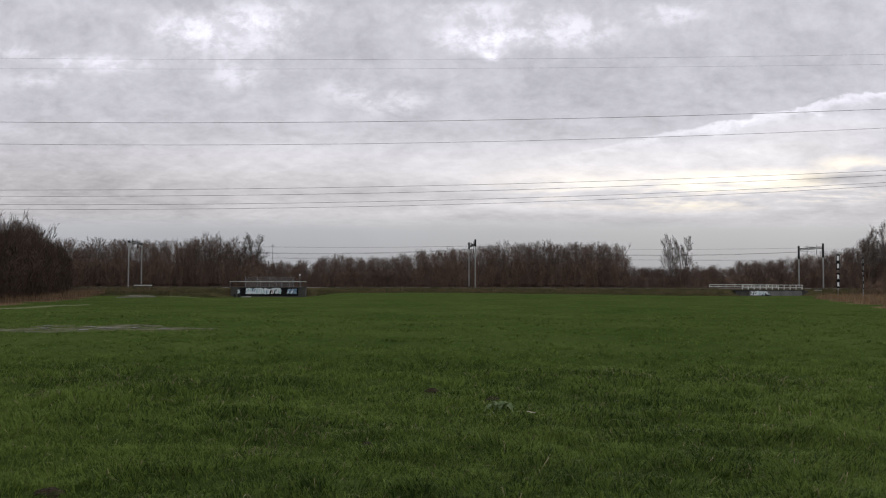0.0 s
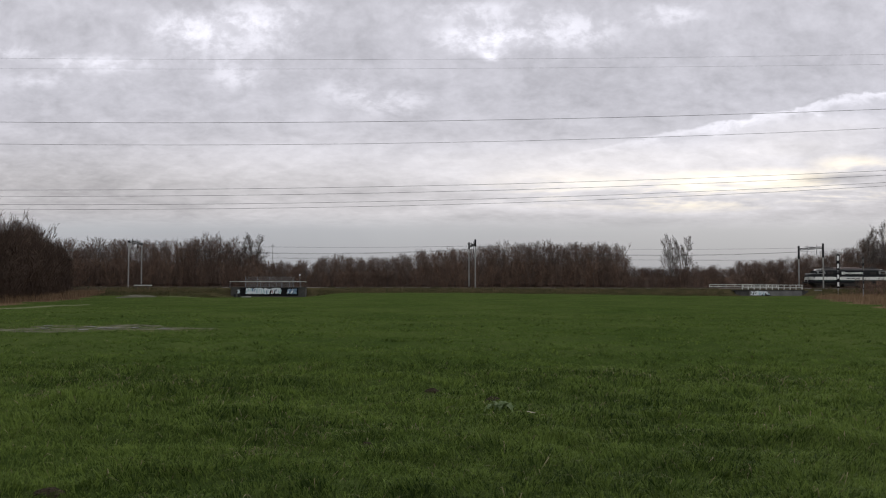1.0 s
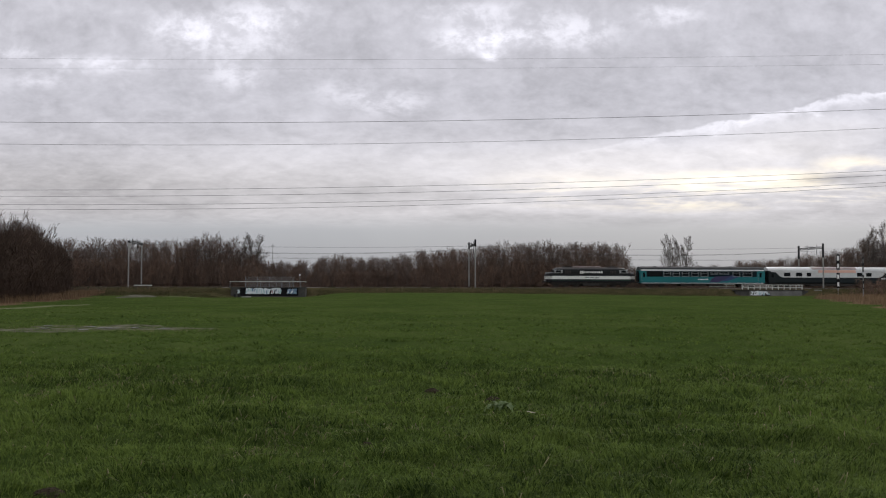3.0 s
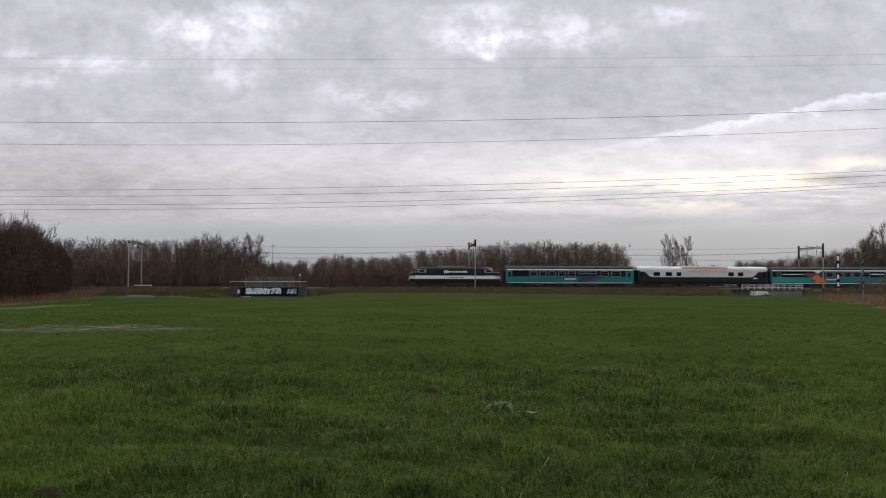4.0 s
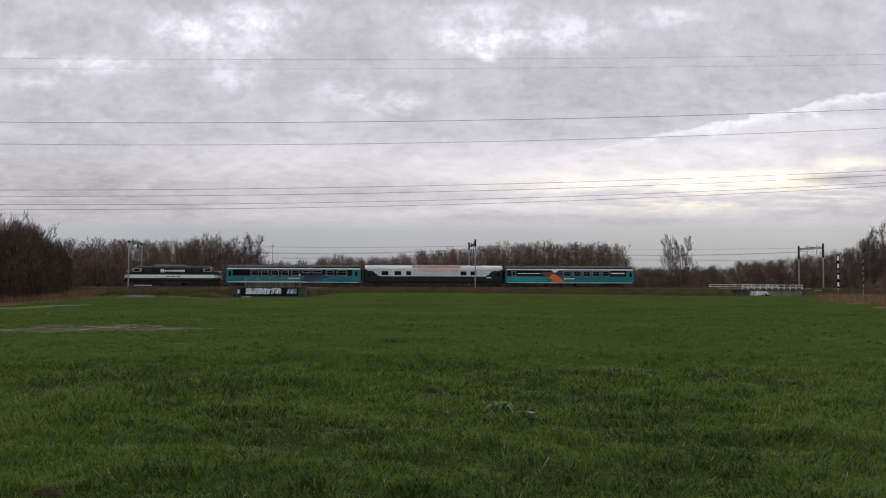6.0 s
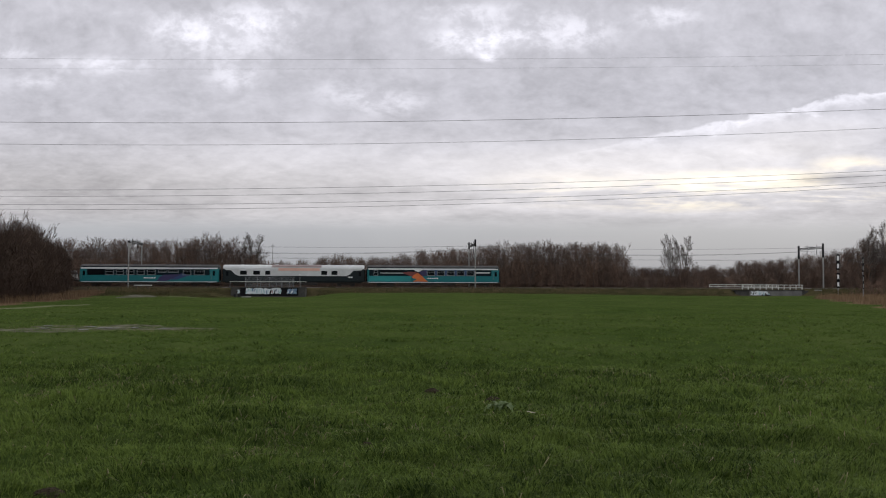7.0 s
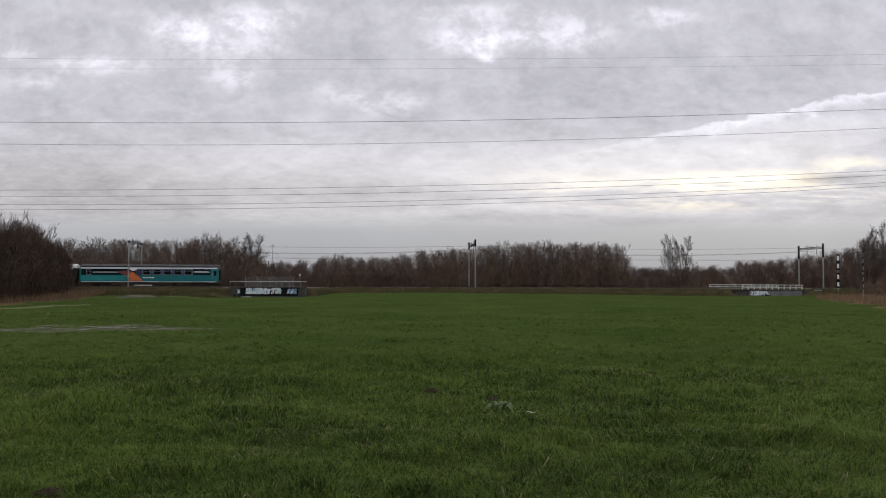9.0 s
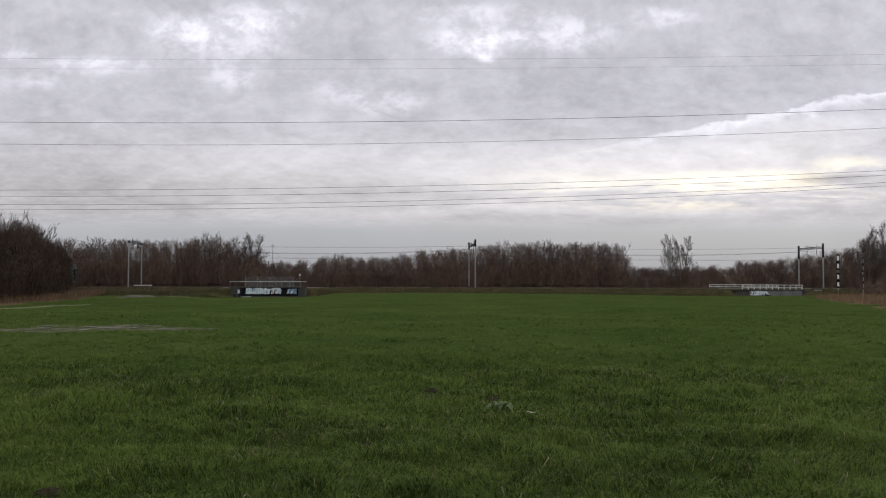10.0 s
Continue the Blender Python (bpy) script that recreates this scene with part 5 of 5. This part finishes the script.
def window(parent, x0, x1, z0, z1, y=-1.447, surround=True, w=0.10):
    """A coach window on the near side: glass, a surround and a sliding upper light."""
    g = part("window", box(x0, x1, y - 0.012, y + 0.02, z0, z1), M_GLASS, parent)
    if surround:
        bm = bmesh.new()
        add_box(bm, x0 - w, x1 + w, y - 0.03, y - 0.0125, z1, z1 + w)
        add_box(bm, x0 - w, x1 + w, y - 0.03, y - 0.0125, z0 - w, z0)
        add_box(bm, x0 - w, x0, y - 0.03, y - 0.0125, z0, z1)
        add_box(bm, x1, x1 + w, y - 0.03, y - 0.0125, z0, z1)
        add_box(bm, x0, x1, y - 0.025, y - 0.0125, z1 - 0.36, z1 - 0.31)
        part("window_frame", bm, M_WINFRAME, g)
    return g


def both_sides(parent):
    """Repeats the near side's windows on the far side."""
    for o in [c for c in parent.children if c.name.split(".")[0] in ("window", "door", "stripe")]:
        c = o.copy()
        scene.collection.objects.link(c)
        c.matrix_basis = Matrix.Rotation(math.pi, 4, "Z")
        for k in o.children:
            d = k.copy()
            scene.collection.objects.link(d)
            d.parent = c


def teal_coach(kind):
    L = 26.1
    h = L / 2
    t = coach("teal_coach", "teal dining coach with dark window band, white stripe and purple swoosh" if kind == 1 else "teal dining coach with orange flame and white notch on its side", L, M_TEAL, M_COACH_ROOF)
    X = lambda v: v - h
    part("stripe", box(X(0.2), X(L - 0.2), -1.47, -1.34, 3.34, 3.60, 0.01), M_WHITE, t, "white line under the roof")
    # added dark strip: shade of the roof's lower curve, below its sky-lit top
    part("cornice", box(X(0.15), X(L - 0.15), -1.40, -1.22, 3.604, 3.80, 0.02), M_NAVY, t, "dark strip over the white line for the roof's shaded lower curve")
    part("stripe", box(X(0.3), X(L - 0.3), -1.43, -1.34, 0.80, 0.90), M_WHITE, t, "thin white line along the sill")
    band = (1.3, L - 1.7) if kind == 1 else (0.35, L - 1.5)
    part("window_band", box(X(band[0]), X(band[1]), -1.457, -1.40, 2.12, 3.34), M_NAVY, t, "dark painted window band")
    for x0 in ((0.35, 24.75) if kind == 1 else (25.05,)):
        d = part("door", box(X(x0), X(x0 + 0.85), -1.462, -1.41, 0.95, 3.22, 0.015), M_TEAL, t)
        part("pane", box(X(x0 + 0.2), X(x0 + 0.65), -1.472, -1.4625, 2.05, 2.95), M_GLASS, d)
        part("handrail", tube((X(x0 - 0.08), -1.49, 1.3), (X(x0 - 0.08), -1.49, 2.6), 0.025), M_WINFRAME, d)
    y = -1.460
    if kind == 1:
        window(t, X(1.5), X(4.5), 2.2, 3.2, y, False)
        for a, b in ((4.9, 6.25), (6.85, 8.1), (8.75, 10.05), (10.75, 12.0), (12.65, 14.05), (19.4, 20.75), (21.5, 23.3)):
            window(t, X(a), X(b), 2.25, 3.12, y)
        for a, b in ((14.75, 16.1), (16.6, 18.4)):
            window(t, X(a), X(b), 2.72, 3.12, y)
        side_panel("swoosh", [(X(14.4), 1.02), (X(16.2), 1.02), (X(17.0), 1.35), (X(18.3), 1.75), (X(19.4), 2.5), (X(18.2), 2.3), (X(15.6), 2.2), (X(14.8), 1.7)], y - 0.001, M_PURPLE, t, "purple painted swoosh")
        side_panel("swoosh", [(X(17.0), 1.25), (X(18.2), 1.3), (X(20.6), 2.1), (X(19.3), 2.45)], y - 0.0015, M_BLUEP, t, "deep blue painted swoosh")
        for i in range(5):
            side_panel("lettering", rect(X(12.0 + 0.45 * i), X(12.36 + 0.45 * i), 1.5, 1.72), -1.4505, M_WHITE, t, "small white lettering bar", 0.012)
    else:
        part("pale_panel", box(X(0.3), X(8.6), -1.456, -1.40, 1.02, 2.05, 0.005), M_TEAL_PALE, t, "lighter teal lower side")
        part("stripe", box(X(2.4), X(7.9), y - 0.012, y, 2.62, 2.74), M_WHITE, t, "white line in the window band")
        window(t, X(1.35), X(2.0), 2.25, 3.1, y)
        window(t, X(2.6), X(7.0), 2.85, 3.2, y, False)
        for i in range(5):
            a = 11.85 + 1.97 * i
            window(t, X(a), X(a + 1.35), 2.25, 3.12, y)
        side_panel("notch", [(X(9.0), 3.42), (X(11.0), 3.42), (X(10.15), 2.9), (X(9.85), 2.9)], y - 0.001, M_WHITE, t, "white notch under the roof line")
        side_panel("flame", [(X(6.9), 2.75), (X(7.9), 2.95), (X(9.4), 2.95), (X(10.3), 2.55), (X(10.8), 1.9), (X(9.2), 1.9), (X(8.2), 2.2)], y - 0.0012, M_REDP, t, "dull red painted flame")
        side_panel("flame", [(X(8.7), 1.75), (X(9.1), 2.3), (X(9.9), 2.75), (X(10.5), 2.3), (X(11.9), 1.02), (X(9.0), 1.02), (X(9.7), 1.5)], y - 0.0025, M_ORANGE, t, "bright orange painted flame")
        side_panel("swoosh", [(X(10.2), 2.95), (X(11.6), 3.3), (X(11.7), 2.2), (X(11.0), 2.0), (X(10.5), 2.45)], y - 0.0016, M_PURPLE, t, "purple painted swoosh")
        side_panel("swoosh", [(X(11.2), 3.34), (X(21.3), 3.34), (X(21.3), 2.15), (X(11.5), 2.15)], -1.4572, M_BLUEP, t, "deep blue painted window band", 0.001)
        part("stripe", box(X(21.5), X(24.3), y - 0.012, y, 2.66, 2.86), M_WHITE, t, "white line in the window band")
        for i in range(5):
            side_panel("lettering", rect(X(11.8 + 0.45 * i), X(12.16 + 0.45 * i), 1.55, 1.75), -1.4505, M_WHITE, t, "small white lettering bar", 0.012)
    both_sides(t)
    return t


def white_coach():
    L = 27.3
    h = L / 2
    t = coach("white_coach", "white upper coach with painted peach glow band and black-green skirt", L, M_GREENBLACK, M_CWHITE)
    X = lambda v: v - h
    y = -1.452
    side_panel("white_side", [(X(0.3), 3.46), (X(0.5), 3.18), (X(1.5), 3.12), (X(2.4), 2.3), (X(3.0), 2.05), (X(23.8), 2.05), (X(24.4), 2.35), (X(25.2), 3.1), (X(L - 0.5), 3.18), (X(L - 0.3), 3.46)], y, M_CWHITE, t, "white painted upper side")
    part("lower_line", box(X(2.6), X(24.6), -1.475, -1.4525, 1.98, 2.045), M_BLACK, t)
    for a, b in ((3.25, 4.6), (5.8, 7.1), (8.1, 9.05), (18.9, 20.05), (20.9, 22.05)):
        window(t, X(a), X(b), 2.28, 3.05, y - 0.02, False)
    # the band's bright glow is put into pale peach paint; it emits nothing
    part("light_panel", box(X(10.6), X(18.65), -1.50, -1.35, 3.05, 3.58, 0.03), M_PEACH, t, "peach band with its glow put into the paint")
    raised = [(y_ * 1.01, z + 0.05) for y_, z in ROOF[1:]]
    part("roof_panel", loft([ring(raised, X(9.3)), ring(raised, X(18.9))]), M_PINKROOF, t, "pinkish grey raised roof section")
    part("lamp", box(X(24.1), X(25.0), -1.485, -1.45, 1.72, 1.95, 0.03), M_WHITE, t, "white marker plate")
    for x0 in (0.4, L - 1.3):
        d = part("door", box(X(x0), X(x0 + 0.85), -1.462, -1.41, 0.95, 3.05, 0.015), M_GREENBLACK, t)
        part("pane", box(X(x0 + 0.2), X(x0 + 0.65), -1.472, -1.4625, 2.05, 2.85), M_GLASS, d)
    both_sides(t)
    return t


def locomotive():
    L = 18.3
    h = L / 2
    t = thing("locomotive", "black electric locomotive with cream stripe and silver cab windows", "locomotive", "train vehicles")
    X = lambda v: v - h
    low = [(-1.42, 0.95), (-1.48, 1.05), (-1.48, 2.25), (-1.44, 2.62), (-1.2, 2.86)]
    nose = [(-1.2, 0.95), (-1.3, 1.05), (-1.3, 2.2), (-1.22, 2.5), (-0.9, 2.75)]
    tip = [(-0.75, 0.95), (-0.85, 1.05), (-0.85, 2.1), (-0.8, 2.3), (-0.5, 2.5)]
    part("body", loft([ring(tip, X(0.02)), ring(nose, X(0.35)), ring(low, X(1.1)), ring(low, X(L - 1.1)), ring(nose, X(L - 0.35)), ring(tip, X(L - 0.02))]), M_LOCO, t)
    hood = [(-1.44, 2.5), (-1.44, 3.05), (-1.38, 3.45), (-1.1, 3.72), (-0.6, 3.86), (0.0, 3.9)]
    cab = [(-1.3, 2.5), (-1.32, 2.9), (-1.25, 3.2), (-1.0, 3.4), (-0.55, 3.5), (0.0, 3.53)]
    part("engine_house", loft([ring(cab, X(1.55)), ring(hood, X(2.35)), ring(hood, X(L - 2.35)), ring(cab, X(L - 1.55))]), M_LOCO, t)
    roof = [(-1.25, 3.62), (-1.0, 3.8), (-0.55, 3.93), (0.0, 3.97)]
    part("roof", loft([ring(roof, X(2.8)), ring(roof, X(L - 2.8))]), M_LOCO_ROOF, t)
    # cream stripe, wrapped round the ends
    bm = box(X(1.1), X(L - 1.1), -1.492, -1.40, 1.58, 2.22, 0.01)
    part("stripe", bm, M_CREAM, t, "broad cream stripe")
    for sx in (-1, 1):
        bm = bmesh.new()
        pts = [(sx * (h - 1.1), -1.485), (sx * (h - 0.35), -1.315), (sx * (h - 0.02), -0.87), (sx * (h + 0.005), 0.0), (sx * (h - 0.02), 0.87), (sx * (h - 0.35), 1.315), (sx * (h - 1.1), 1.485)]
        for p, q in zip(pts, pts[1:]):
            a, b, c, d = (bm.verts.new((p[0], p[1], 1.58)), bm.verts.new((q[0], q[1], 1.58)), bm.verts.new((q[0] * 0.999, q[1] * 0.995, 2.22)), bm.verts.new((p[0] * 0.999, p[1] * 0.995, 2.22)))
            bm.faces.new((a, b, c, d))
        bmesh.ops.solidify(bm, geom=bm.faces[:], thickness=0.015)
        part("end_stripe", bm, M_CREAM, t, "cream stripe round the nose")
        # cab side: silver with a window
        c0, c1 = sorted((sx * (h - 1.65), sx * (h - 3.35)))
        part("cab_panel", box(c0, c1, -1.465, -1.28, 2.78, 3.42, 0.03), M_SILVER, t, "silver cab side")
        part("cab_window", box(c0 + 0.35, c1 - 0.35, -1.475, -1.4655, 2.92, 3.32), M_GLASS, t)
        n0, n1 = sorted((sx * (h - 0.25), sx * (h - 1.7)))
        part("nose_top", box(n0, n1, -1.05, 1.05, 2.74, 2.94, 0.05), M_SILVER, t, "grey nose top")
        # headlamps
        for sy in (-0.6, 0.6):
            part("headlamp", tube((sx * (h - 0.06), sy, 1.35), (sx * (h + 0.05), sy, 1.35), 0.14, sides=14), M_WHITE, t, "round white headlamp")
        # folded pantograph
        px = sx * (h - 4.6)
        bm = bmesh.new()
        for sy in (-0.5, 0.5):
            add_tube(bm, (px - 1.1, sy, 4.10), (px + 0.1, sy * 0.8, 4.18), 0.03)
            add_tube(bm, (px + 1.1, sy, 4.10), (px - 0.1, sy * 0.8, 4.24), 0.03)
            add_box(bm, px - 1.15, px + 1.15, sy - 0.04, sy + 0.04, 3.93, 4.05)
        for dx in (-0.12, 0.12):
            add_tube(bm, (px + dx, -0.9, 4.27), (px + dx, 0.9, 4.27), 0.03)
        part("pantograph", bm, M_LOCO_ROOF, t, "folded grey pantograph")
    part("roof_equipment", box(-3.6, 2.2, -0.6, 0.6, 3.93, 4.17, 0.08), M_PINKROOF, t)
    part("stripe", box(X(1.1), X(L - 1.1), -1.490, -1.40, 1.34, 1.43), M_GREENLINE, t, "thin green lining")
    part("name_panel", box(X(6.7), X(11.7), -1.462, -1.43, 2.58, 3.35, 0.01), M_LOCO, t)
    rng = random.Random(3)
    x = X(6.9)
    while x < X(11.3):
        w = rng.uniform(0.22, 0.42)
        tall = rng.uniform(0.28, 0.42) if x > X(7.6) else 0.58
        part("lettering", box(x, x + w, -1.472, -1.4625, 2.98 - tall / 2, 2.98 + tall / 2), M_CREAM, t, "pale lettering bar")
        x += w + 0.1
    for i in range(8):
        gx = X(3.9 + i * 0.32) if i < 4 else X(L - 3.9 - (i - 3) * 0.32)
        part("louvre", box(gx, gx + 0.2, -1.458, -1.43, 2.75, 3.3), M_UNDER, t)
    for i in range(3):
        part("number_plate", box(X(8.0 + i), X(8.7 + i), -1.500, -1.4925, 1.80, 1.95), M_LOCO_ROOF, t)
    part("underframe", box(X(1.0), X(L - 1.0), -1.3, 1.3, 0.7, 0.948), M_UNDER, t)
    part("equipment_box", box(-1.7, 1.7, -1.35, 1.35, 0.25, 0.699, 0.04), M_UNDER, t)
    for sx in (-1, 1):
        bogie(t, sx * 4.9, (-2.0, 0.0, 2.0), 0.55, 2.8)
    couplers(t, h)
    return t


loco = locomotive()
first_coach = teal_coach(1)
pale_coach = white_coach()
last_coach = teal_coach(2)


# ---------------- what moves ----------------
SPEED = 27.43
TRAIN = ((loco, 103.0 + 9.2), (first_coach, 122.3 + 13.05), (pale_coach, 149.2 + 13.65), (last_coach, 177.1 + 13.05))
TIMES = (0.0, 0.1, 0.2, 0.5, 1.0, 2.0, 3.0, 4.0, 5.0, 6.0, 7.0, 8.0, 9.0, 9.5, 9.8, 9.9, 10.0)


def motions():
    for vehicle, start in TRAIN:
        walk(vehicle, [(t, Matrix.Translation(on_track(start - SPEED * t, TRACKS[1], RAIL_Z)) @ Matrix.Rotation(SLANT, 4, "Z")) for t in TIMES])
    walk(clouds, [(t, pose(-0.55 * t, 0.8 * t, DECK_Z)) for t in TIMES])


motions()
